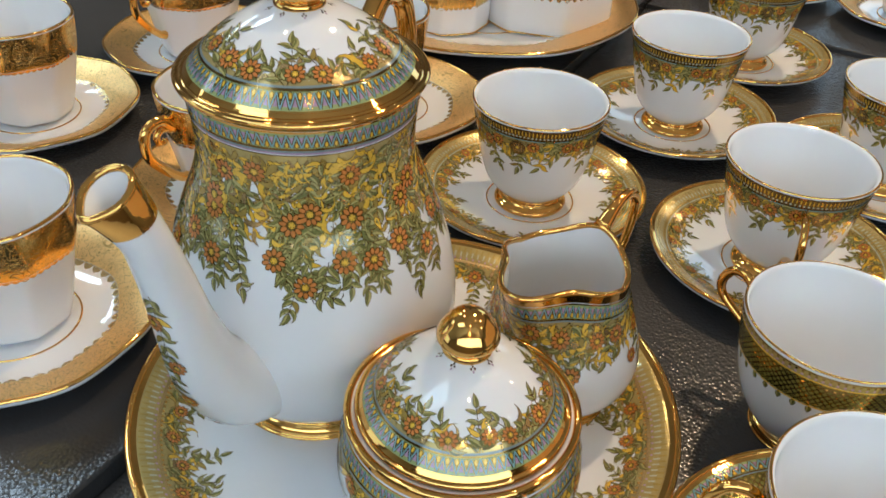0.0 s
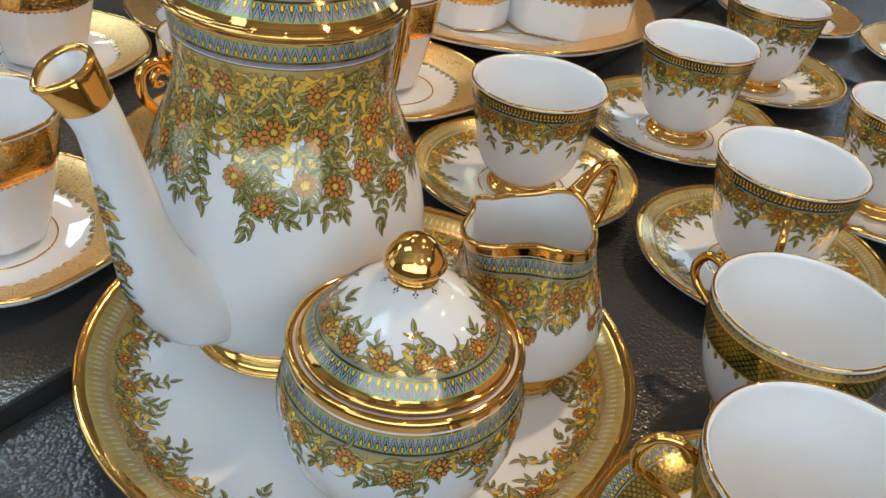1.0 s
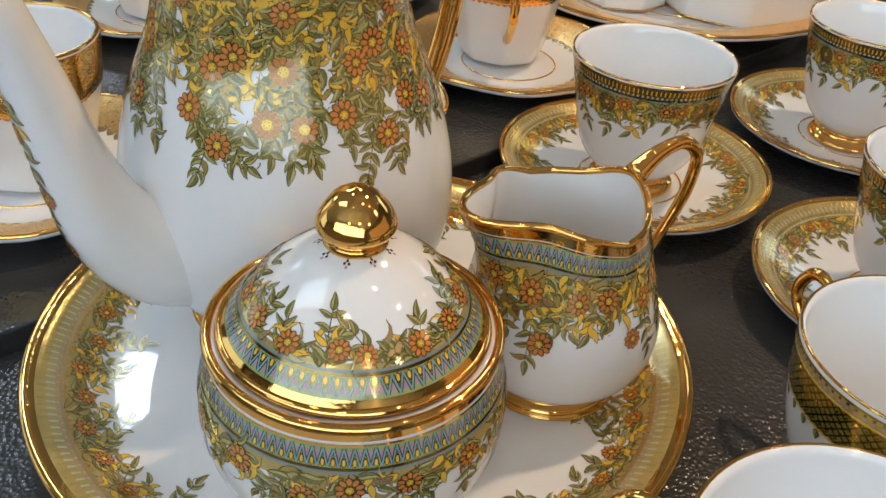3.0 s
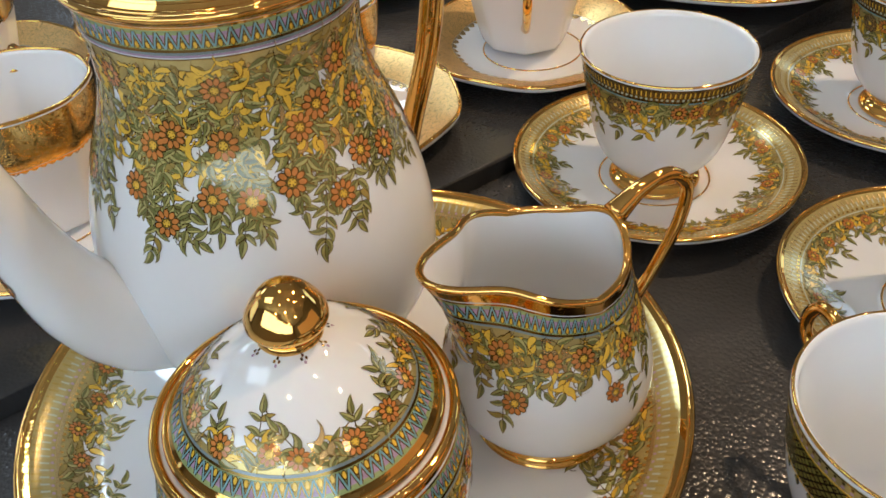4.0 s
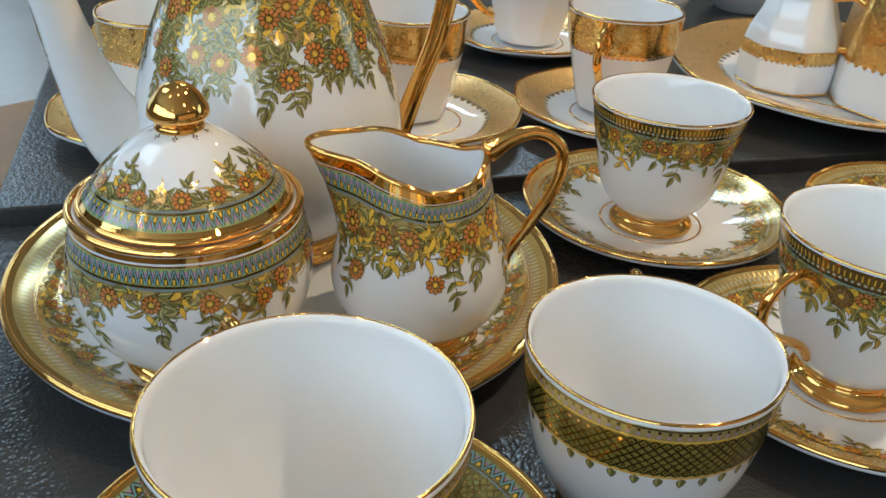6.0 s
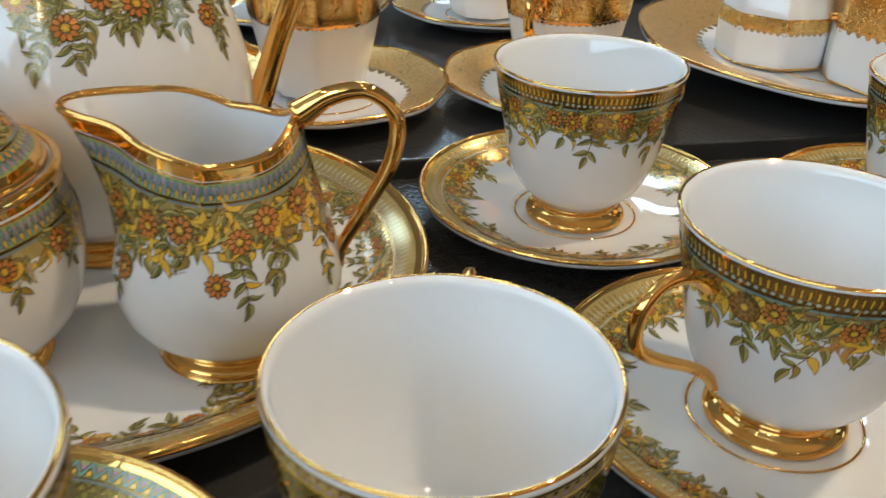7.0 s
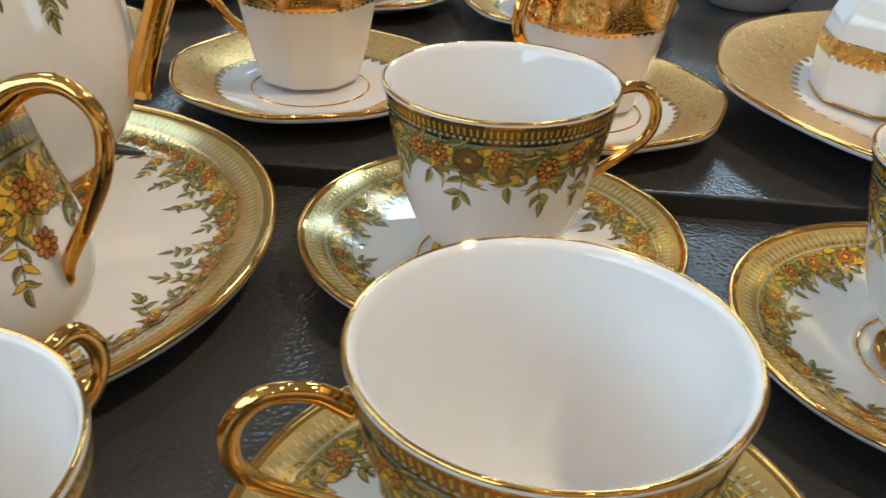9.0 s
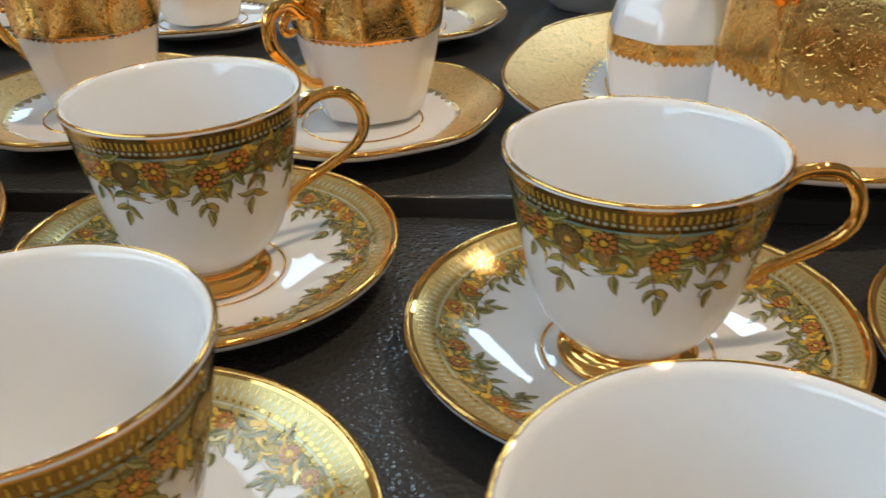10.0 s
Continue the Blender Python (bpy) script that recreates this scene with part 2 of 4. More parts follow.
class Decal:
    """Raised enamel drawing on a turned surface: surf(angle, run) gives the place; run goes along the wall in metres."""

    def __init__(self, surf, out=1):
        self.surf, self.out, self.v, self.f, self.m = surf, out, [], [], []

    def point(self, th, s, layer):
        if isinstance(self.surf, Turned):
            t = self.surf
            i = t.index(s)
            lift = (0.00006 + 0.00005 * layer) * self.out
            r, z = t.r[i] + t.nr[i] * lift, t.z[i] + t.nz[i] * lift
            return (r * math.cos(th), r * math.sin(th), z)
        e = 1e-4
        p = self.surf(th, s)
        du, dv = self.surf(th + 0.01, s) - p, self.surf(th, s + e) - p
        nrm = np.cross(du, dv)
        nrm = -nrm / max(np.linalg.norm(nrm), 1e-12) * self.out
        return p + nrm * (0.00006 + 0.00005 * layer)

    def local(self, th0, s0, a, b):
        s = s0 + b
        if isinstance(self.surf, Turned):
            return th0 + a / max(self.surf.r[self.surf.index(s)], 0.003), s
        r = max(np.linalg.norm(self.surf(th0 + 0.01, s) - self.surf(th0, s)) / 0.01, 0.003)
        return th0 + a / r, s

    def poly(self, th0, s0, pts, mat, layer):
        base = len(self.v)
        for a, b in pts:
            self.v.append(self.point(*self.local(th0, s0, a, b), layer))
        self.f.append(tuple(range(base, base + len(pts))))
        self.m.append(mat)

    def strip(self, th0, s0, left, right, mat, layer):
        base = len(self.v)
        for (a, b), (c, d) in zip(left, right):
            self.v.append(self.point(*self.local(th0, s0, a, b), layer))
            self.v.append(self.point(*self.local(th0, s0, c, d), layer))
        for i in range(len(left) - 1):
            self.f.append((base + 2 * i, base + 2 * i + 1, base + 2 * i + 3, base + 2 * i + 2))
            self.m.append(mat)

    def leaf(self, th0, s0, x, y, ang, length, width, mat, bend=0.25):
        """A plump leaf with a curled tip: dark gilt outline, a two-tone blade and a midrib."""
        lift = 1.5 + (len(self.v) * 7 % 60) / 12.0
        mid, left, right, out_l, out_r = [], [], [], [], []
        grow, n = 0.00017, 7
        for k in range(n):
            t = k / (n - 1)
            q = ang + bend * t * t * 1.5
            w = width * 0.56 * math.sin(math.pi * t ** 0.72) ** 0.85 * (1 - 0.28 * t) if 0 < k < n - 1 else 0.0
            cx, cy = x + length * t * math.cos(q), y + length * t * math.sin(q)
            g = w + grow * (1.0 if 0 < k < n - 1 else 0.5)
            ox, oy = cx + grow * (2 * t - 1) * math.cos(q), cy + grow * (2 * t - 1) * math.sin(q)
            co, si = math.cos(q), math.sin(q)
            mid.append((cx, cy))
            left.append((cx - w * si, cy + w * co))
            right.append((cx + w * si, cy - w * co))
            out_l.append((ox - g * si, oy + g * co))
            out_r.append((ox + g * si, oy - g * co))
        self.strip(th0, s0, out_l, out_r, dINK, lift)
        self.strip(th0, s0, left, right, mat, lift + 0.35)
        if mat in (dLEAF, dSAGE) and length > 0.0036:
            other = dSAGE if mat == dLEAF else dLEAF
            one, two = (left, mid) if len(self.v) % 4 < 2 else (mid, right)
            inner = [((a[0] + b[0]) / 2 + (a[0] - b[0]) * 0.32, (a[1] + b[1]) / 2 + (a[1] - b[1]) * 0.32) for a, b in zip(one, two)]
            inner2 = [((a[0] + b[0]) / 2 - (a[0] - b[0]) * 0.5, (a[1] + b[1]) / 2 - (a[1] - b[1]) * 0.5) for a, b in zip(one, two)]
            self.strip(th0, s0, inner, inner2, other, lift + 0.55)
            self.line(th0, s0, mid[:5], 0.00014, dINK, lift + 0.75)

    def disc(self, th0, s0, x, y, r, mat, layer, n=10, ry=None, turn=0.0):
        pts = []
        for k in range(n):
            w = 2 * math.pi * k / n
            px, py = r * math.cos(w), (ry or r) * math.sin(w)
            pts.append((x + px * math.cos(turn) - py * math.sin(turn), y + px * math.sin(turn) + py * math.cos(turn)))
        if n < 9:
            self.poly(th0, s0, pts, mat, layer)
            return
        base = len(self.v)
        for p, q in [(x, y)] + pts:
            self.v.append(self.point(*self.local(th0, s0, p, q), layer))
        for k in range(n):
            self.f.append((base, base + 1 + k, base + 1 + (k + 1) % n))
            self.m.append(mat)

    def flower(self, th0, s0, x, y, r, petal=dORANGE, heart=dYELLOW, turn=0.0):
        """Ten oval petals in dark outlines round a yellow heart with small dots."""
        for k in range(10):
            w = turn + 2 * math.pi * k / 10
            self.disc(th0, s0, x + 0.70 * r * math.cos(w), y + 0.70 * r * math.sin(w), 0.36 * r, dINK, 7.5, 8, 0.265 * r, w)
        for k in range(10):
            w = turn + 2 * math.pi * k / 10
            self.disc(th0, s0, x + 0.70 * r * math.cos(w), y + 0.70 * r * math.sin(w), 0.29 * r, petal, 8.2, 8, 0.185 * r, w)
        self.disc(th0, s0, x, y, 0.37 * r, dBRONZE, 8.6, 12)
        self.disc(th0, s0, x, y, 0.28 * r, heart, 9.0, 10)
        for k in range(5):
            w = turn + 1.257 * k
            self.disc(th0, s0, x + 0.19 * r * math.cos(w), y + 0.19 * r * math.sin(w), 0.055 * r, dINK, 9.4, 5)

    def line(self, th0, s0, pts, width, mat, layer=1):
        left, right = [], []
        for i in range(len(pts)):
            a, b = pts[max(i - 1, 0)], pts[min(i + 1, len(pts) - 1)]
            dx, dy = b[0] - a[0], b[1] - a[1]
            n = max(math.hypot(dx, dy), 1e-9)
            left.append((pts[i][0] - dy / n * width / 2, pts[i][1] + dx / n * width / 2))
            right.append((pts[i][0] + dy / n * width / 2, pts[i][1] - dx / n * width / 2))
        self.strip(th0, s0, left, right, mat, layer)

    def ring(self, s0, s1, mat, layer=0, n=128):
        rows = max(2, int((s1 - s0) / 0.0009) + 1)
        base = len(self.v)
        for i in range(rows):
            for k in range(n):
                self.v.append(self.point(2 * math.pi * k / n, s0 + (s1 - s0) * i / (rows - 1), layer))
        for i in range(rows - 1):
            for k in range(n):
                p, q = base + i * n, (k + 1) % n
                self.f.append((p + k, p + q, p + n + q, p + n + k))
                self.m.append(mat)

    def zigzag(self, s0, s1, n):
        """A border: green ground, mauve wedges, pale blue outlined arches, yellow drops and a slate line."""
        self.ring(s0, s1, dGREEN, 0)
        h = s1 - s0
        for k in range(n):
            th = 2 * math.pi * (k + 0.5) / n
            w = np.linalg.norm(self.surf(th + 0.01, (s0 + s1) / 2) - self.surf(th, (s0 + s1) / 2)) / 0.01 * 2 * math.pi / n
            self.poly(th + math.pi / n, s0, [(-w * 0.28, h * 0.24), (0, h * 0.66), (w * 0.28, h * 0.24)], dMAUVE, 1)
            for wide, mat, layer in ((w * 0.34, dINK, 1.6), (w * 0.17, dBLUE, 2.2)):
                self.line(th, s0, [(-w * 0.46, h * 0.80), (-w * 0.23, h * 0.46), (0, h * 0.14)], wide, mat, layer)
                self.line(th, s0, [(0, h * 0.14), (w * 0.23, h * 0.46), (w * 0.46, h * 0.80)], wide, mat, layer)
            self.disc(th, s0, 0, h * 0.66, w * 0.25, dINK, 2.8, 8, h * 0.19)
            self.disc(th, s0, 0, h * 0.67, w * 0.17, dYELLOW, 3.4, 8, h * 0.14)
        self.ring(s0 - h * 0.03, s0 + h * 0.06, dGOLD, 3)
        self.ring(s1 - h * 0.14, s1 - h * 0.02, dINK, 3)
        self.ring(s1 - h * 0.03, s1 + h * 0.08, dSLATE, 4)

    def beads(self, s, n, r, mat=dBLUE):
        for k in range(n):
            self.disc(2 * math.pi * k / n, s, 0, 0, r, mat, 2, 6)

    def made(self, parent, name="decoration", label=""):
        return mesh_object(name, self.v, self.f, DECAL_MATS, parent, label, self.m)


class Turned:
    """A turned surface as surf(angle, run) of a line of (radius, height), run measured from its first point."""

    def __init__(self, line):
        p = np.array(line, float)
        run = np.concatenate([[0], np.cumsum(np.hypot(*np.diff(p, axis=0).T))])
        self.n, self.end = 1500, float(run[-1])
        t = np.linspace(0, self.end, self.n)
        r, z = np.interp(t, run, p[:, 0]), np.interp(t, run, p[:, 1])
        dr, dz = np.gradient(r), np.gradient(z)
        k = 31
        pad = np.ones(k) / k
        dr, dz = np.convolve(np.pad(dr, k // 2, "edge"), pad, "valid"), np.convolve(np.pad(dz, k // 2, "edge"), pad, "valid")
        length = np.hypot(dr, dz)
        self.r, self.z, self.nr, self.nz = r.tolist(), z.tolist(), (-dz / length).tolist(), (dr / length).tolist()

    def index(self, s):
        return min(max(int(s / self.end * (self.n - 1) + 0.5), 0), self.n - 1)

    def __call__(self, th, s):
        i = self.index(s)
        return np.array((self.r[i] * math.cos(th), self.r[i] * math.sin(th), self.z[i]))


def sprig(d, rng, th, s0, x, y, ang, length, leaf, gilt=0.2, tip=0.5, gap=0.68, spread=0.80):
    """A fern-like twig: a curved stem with leaves in pairs, a last leaf and now and then a tendril."""
    n = max(2, int(length / (leaf * gap)))
    bend = rng.uniform(-0.45, 0.45)
    pts = [(x, y, ang)]
    for k in range(2 * n):
        q = ang + bend * k / (2 * n)
        pts.append((pts[-1][0] + length / (2 * n) * math.cos(q), pts[-1][1] + length / (2 * n) * math.sin(q), q))
    d.line(th, s0, [p[:2] for p in pts], 0.00030, dINK, 1.2)
    for k in range(n):
        px, py, q = pts[2 * k + 1]
        size = leaf * (1.25 - 0.45 * k / n) * rng.uniform(0.85, 1.1)
        for side in (-1, 1):
            kind = rng.choice((dOLIVE, dYELLOW)) if rng.random() < gilt * 0.5 else rng.choice((dLEAF, dSAGE))
            d.leaf(th, s0, px, py, q + side * rng.uniform(spread, spread + 0.35), size, size * rng.uniform(0.32, 0.42), kind, side * rng.uniform(-0.55, 0.35))
    px, py, q = pts[-1]
    d.leaf(th, s0, px, py, q, leaf * 1.0, leaf * 0.38, dLEAF, rng.uniform(-0.3, 0.3))
    if rng.random() < tip:
        side = rng.choice((-1, 1))
        size = leaf * 0.22
        run = [(px + size * (1.4 * t * math.cos(q) - side * (1 - math.cos(t)) * math.sin(q)) * (1 - t / 9), py + size * (1.4 * math.sin(t) + side * (1 - math.cos(t)) * 0.6) * (1 - t / 9)) for t in np.linspace(0, 4.6, 9)]
        d.line(th, s0, run, 0.0003, dINK, 2)


def flames(d, rng, th, s0, y0, depth, leaf, n, wide=1.0):
    """Yellow gilt scrolls that fan out below a border."""
    for k in range(n):
        x = rng.uniform(-1, 1) * leaf * wide
        kind = rng.choice((dYELLOW, dYELLOW, dYELLOW, dOLIVE, dBUFF))
        d.leaf(th, s0, x, y0 + depth * rng.random(), math.pi / 2 + rng.uniform(-1.3, 1.3), leaf * rng.uniform(0.8, 1.5), leaf * rng.uniform(0.24, 0.42), kind, rng.uniform(-1.6, 1.6))


def gilt_ground(d, rng, s0, s1, n, mat):
    """A lustre ground below a border, its lower edge drawn into uneven tongues."""
    d.ring(s0, s0 + (s1 - s0) * 0.45, mat)
    for k in range(n):
        th = 2 * math.pi * (k + rng.uniform(-0.3, 0.3)) / n
        r = max(np.linalg.norm(d.surf(th + 0.01, s0) - d.surf(th, s0)) / 0.01, 0.003)
        w, h = 2 * math.pi * r / n * rng.uniform(0.9, 1.5), (s1 - s0) * rng.uniform(0.25, 0.55)
        y, lean = (s1 - s0) * 0.44, rng.uniform(-0.5, 0.5) * w
        left = [(-w / 2, y), (-w * 0.42 + lean * 0.3, y + h * 0.4), (-w * 0.22 + lean * 0.7, y + h * 0.8), (lean, y + h)]
        right = [(w / 2, y), (w * 0.42 + lean * 0.3, y + h * 0.4), (w * 0.22 + lean * 0.7, y + h * 0.8), (lean + w * 0.02, y + h)]
        d.strip(th, s0, left, right, mat, 0.1 + 0.04 * (k % 5))


def cluster(d, rng, th, s0, depth, leaf, flower_r, flowers=1, gilt=0.2, scrolls=5, medal=False):
    """One bunch of the garland: yellow scrolls, a long and a short twig, flowers."""
    lean = rng.choice((-1, 1)) * rng.uniform(0.05, 0.45)
    flames(d, rng, th, s0, 0.0, depth * 0.42, leaf, scrolls, 1.5)
    sprig(d, rng, th, s0, 0.0, 0.0, math.pi / 2 + lean, depth * 0.86, leaf, gilt)
    sprig(d, rng, th, s0, rng.uniform(-0.4, 0.4) * leaf, 0.0, math.pi / 2 - 1.6 * lean - math.copysign(0.35, lean), depth * rng.uniform(0.45, 0.65), leaf * 0.9, gilt + 0.1)
    for k in range(3):
        d.leaf(th, s0, rng.uniform(-1.2, 1.2) * leaf, depth * rng.uniform(0.0, 0.3), math.pi / 2 + rng.uniform(-1.0, 1.0), leaf * rng.uniform(0.7, 1.0), leaf * 0.36, rng.choice((dLEAF, dLEAF, dOLIVE)), rng.uniform(-0.8, 0.8))
    for k in range(flowers):
        x, y = rng.uniform(-0.7, 0.7) * leaf, max(flower_r * 1.05, depth * (0.24 + 0.34 * k + rng.uniform(-0.06, 0.10)))
        if medal and k == 0:
            d.disc(th, s0, 0, 0.0058, 0.0050, dINK, 9.4, 18)
            d.disc(th, s0, 0, 0.0058, 0.0046, dBUFF, 9.8, 18)
            for q in range(12):
                w = 2 * math.pi * q / 12
                d.disc(th, s0, 0.0037 * math.cos(w), 0.0058 + 0.0037 * math.sin(w), 0.0008, dBRONZE, 10.2, 6)
            for q in range(8):
                w = 2 * math.pi * q / 8
                d.disc(th, s0, 0.0019 * math.cos(w), 0.0058 + 0.0019 * math.sin(w), 0.0005, dBRONZE, 10.2, 6)
            d.disc(th, s0, 0, 0.0058, 0.0010, dYELLOW, 10.2, 8)
        else:
            d.flower(th, s0, x, y, flower_r * rng.uniform(0.88, 1.08), turn=rng.random())


def ticks(d, s0, s1, n, width, mat, layer=1, shift=0.0):
    """Fine strokes across a border."""
    for k in range(n):
        d.line(2 * math.pi * (k + shift) / n, s0, [(0, 0), (0, (s1 - s0) * 0.5), (0, s1 - s0)], width, mat, layer)

# ---- the place ----
ORIGIN, ALONG, BACK = (-0.0755, 0.3164), (0.503, 0.864), (-0.864, 0.503)
TURN = math.degrees(math.atan2(ALONG[1], ALONG[0]))
RISE = 0.010


def empty(name, label, category, at, turn=0.0, group=""):
    ob = new(name)
    ob.empty_display_size = 0.02
    ob.matrix_world = pose(*at, 0, 0, turn)
    return tagged(ob, label, category, group)


def slab(name, x0, x1, y0, y1, z0, z1, mat, parent=None, label="", bevel=0.0):
    bm = bmesh.new()
    bmesh.ops.create_cube(bm, size=1.0)
    for v in bm.verts:
        v.co = Vector(((x0 + x1) / 2 + v.co.x * (x1 - x0), (y0 + y1) / 2 + v.co.y * (y1 - y0), (z0 + z1) / 2 + v.co.z * (z1 - z0)))
    if bevel:
        bmesh.ops.bevel(bm, geom=list(bm.edges), offset=bevel, segments=3, affect="EDGES", profile=0.6)
    return part(name, bm, mat, parent, label)


# display table: two vinyl-covered boards, the back one a step higher
table = empty("display_table", "black vinyl-covered display table with a raised back board", "table", (*ORIGIN, 0), TURN)
slab("front_board", 0.0, 0.754, -0.75, 0.0, -0.03, 0.0, VINYL, table, bevel=0.002)
slab("raised_board", 0.0, 2.30, 0.0005, 0.85, -0.03, RISE, SMOOTH_VINYL, table, bevel=0.002)
slab("side_board", 0.756, 2.30, -0.75, 0.0, -0.03, 0.004, VINYL, table, bevel=0.002)
for lx in (0.06, 2.24):
    for ly in (-0.69, 0.79):
        slab("leg", lx - 0.025, lx + 0.025, ly - 0.025, ly + 0.025, FLOOR, -0.0305, EDGE, table)

# the shop round it
WALL = plain("warm_wall_paint", (0.23, 0.185, 0.14), 0.6, vary=0.1, scale=3)
WOOD = plain("brown_wood", (0.30, 0.17, 0.08), 0.4, vary=0.35, scale=6)
TILE = plain("pale_floor_tile", (0.62, 0.58, 0.54), 0.25, vary=0.06, scale=4)
CEIL = plain("white_ceiling_paint", (0.50, 0.49, 0.47), 0.7, vary=0.04, scale=3)
X0, X1, Y0, Y1 = -6.0, 3.2, -2.2, 3.6
for nm, box in (("wall_north", (X0 - 0.1, X1 + 0.1, Y1, Y1 + 0.1)), ("wall_south", (X0 - 0.1, X1 + 0.1, Y0 - 0.1, Y0)),
                ("wall_west", (X0 - 0.1, X0, Y0, Y1)), ("wall_east", (X1, X1 + 0.1, Y0, Y1))):
    tagged(slab(nm, *box, FLOOR, CEILING, WALL), "warm beige painted shop wall", "wall", kind="structure")
tagged(slab("floor", X0 - 0.1, X1 + 0.1, Y0 - 0.1, Y1 + 0.1, FLOOR - 0.1, FLOOR, TILE), "pale polished tile floor", "floor", kind="structure")
tagged(slab("ceiling", X0 - 0.1, X1 + 0.1, Y0 - 0.1, Y1 + 0.1, CEILING, CEILING + 0.1, CEIL), "white painted ceiling", "ceiling", kind="structure")

# packing things on the floor behind the table
CARD_RED = plain("red_card", (0.30, 0.05, 0.05), 0.5, vary=0.12, scale=20)
CARD_WHITE = plain("white_card", (0.62, 0.61, 0.58), 0.5, vary=0.06, scale=20)


def carton(name, label, x0, x1, y0, y1, z0, z1, mat):
    """A box with a separate, slightly wider lid."""
    box = empty(name, label, "box", (0, 0, 0))
    slab("body", x0, x1, y0, y1, z0, z1 - 0.035, mat, box, bevel=0.004)
    slab("lid", x0 - 0.004, x1 + 0.004, y0 - 0.004, y1 + 0.004, z1 - 0.036, z1, mat, box, bevel=0.004)


carton("wooden_crate", "brown wooden crate standing on the pale floor", -1.34, -1.00, 0.36, 0.86, FLOOR, -0.40, WOOD)
carton("cardboard_box", "dark red cardboard box beside the wooden crate", -0.985, -0.915, 0.36, 0.80, FLOOR, -0.40, CARD_RED)
carton("cardboard_box", "white cardboard box beside a red one", -0.900, -0.860, 0.36, 0.76, FLOOR, -0.40, CARD_WHITE)

# ---- floral set ----
rng = random.Random(5)

CUP_OUT = spline([(0.0430, 0.0745), (0.0409, 0.0665), (0.0389, 0.0560), (0.0367, 0.0440), (0.0342, 0.0320), (0.0305, 0.0215), (0.0252, 0.0142), (0.0205, 0.0105), (0.0185, 0.0088)], 5)


def handle_ear(parent, r_top, z_top, r_low, z_low, reach, high, thick, label="bright gold ear-shaped handle"):
    """A looped ear handle in the plane of +x."""
    pts = [(r_top + 0.0008, 0, z_top), (r_top + 0.35 * reach, 0, z_top + 0.8 * high), (r_top + 0.75 * reach, 0, z_top + 0.75 * high),
           (r_top + reach, 0, z_top - 0.10 * (z_top - z_low)), (r_top + 0.86 * reach, 0, z_top - 0.42 * (z_top - z_low)),
           (r_low + 0.42 * (r_top + 0.5 * reach - r_low), 0, z_low + 0.24 * (z_top - z_low)), (r_low + 0.0006, 0, z_low)]
    rad = [thick * 1.1, thick * 1.0, thick, thick * 1.05, thick * 0.95, thick * 0.85, thick * 0.9]
    tube("handle", pts, rad, GOLD, parent, label, segs=12, flat=1.12, flat_axis=(0, 1, 0))


def floral_cup():
    cup = empty("teacup", "white porcelain teacup with gold rim and floral enamel band", "teacup", (0, 0, 0), group="floral teacups")
    inner = [(r - 0.0022, z + 0.0012) for r, z in CUP_OUT if z > 0.014]
    line = CUP_OUT[::-1] + [(0.0427, 0.0754), (0.0418, 0.0756)] + inner[1:] + [(0.012, 0.0135), (0.0, 0.0130)]
    lathe("body", [(0.0, 0.0082)] + line, PORCELAIN, cup, "glossy white porcelain bowl")
    lathe("rim", ring_line(0.0424, 0.0752, 0.00062, 10), GOLD, cup, "gold rim line")
    lathe("foot", spline([(0.0, 0.0022), (0.0165, 0.0022), (0.0225, 0.0004), (0.0238, 0.0012), (0.0232, 0.0030), (0.0205, 0.0044), (0.0186, 0.0066), (0.0188, 0.0090), (0.0, 0.0091)], 4), GOLD, cup, "flared gold foot ring")
    handle_ear(cup, 0.0394, 0.0605, 0.0300, 0.0220, 0.0272, 0.0075, 0.0021)
    d = Decal(Turned(CUP_OUT))
    d.ring(0.0004, 0.0011, dGOLD)
    d.ring(0.0011, 0.0086, dBRONZE)
    ticks(d, 0.0022, 0.0050, 120, 0.0005, dYELLOW, 1)
    d.beads(0.0063, 110, 0.0007, dPALE)
    d.ring(0.0074, 0.0080, dINK, 1)
    d.ring(0.0084, 0.0090, dBLUE, 1)
    gilt_ground(d, rng, 0.0088, 0.0200, 46, dLUSTRE)
    for k in range(20):
        cluster(d, rng, 2 * math.pi * (k + rng.uniform(-0.15, 0.15)) / 20, 0.0088, (0.0165, 0.0240, 0.0185, 0.0265)[k % 4] * rng.uniform(0.9, 1.1), 0.0070, 0.0040, 1, 0.30, 12, k % 4 == 1)
    d.made(cup, label="floral enamel and gilt decoration")
    return cup


SAUCER_TOP = spline([(0.0748, 0.0182), (0.0690, 0.0158), (0.0600, 0.0118), (0.0500, 0.0083), (0.0400, 0.0060), (0.0310, 0.0050)], 5)


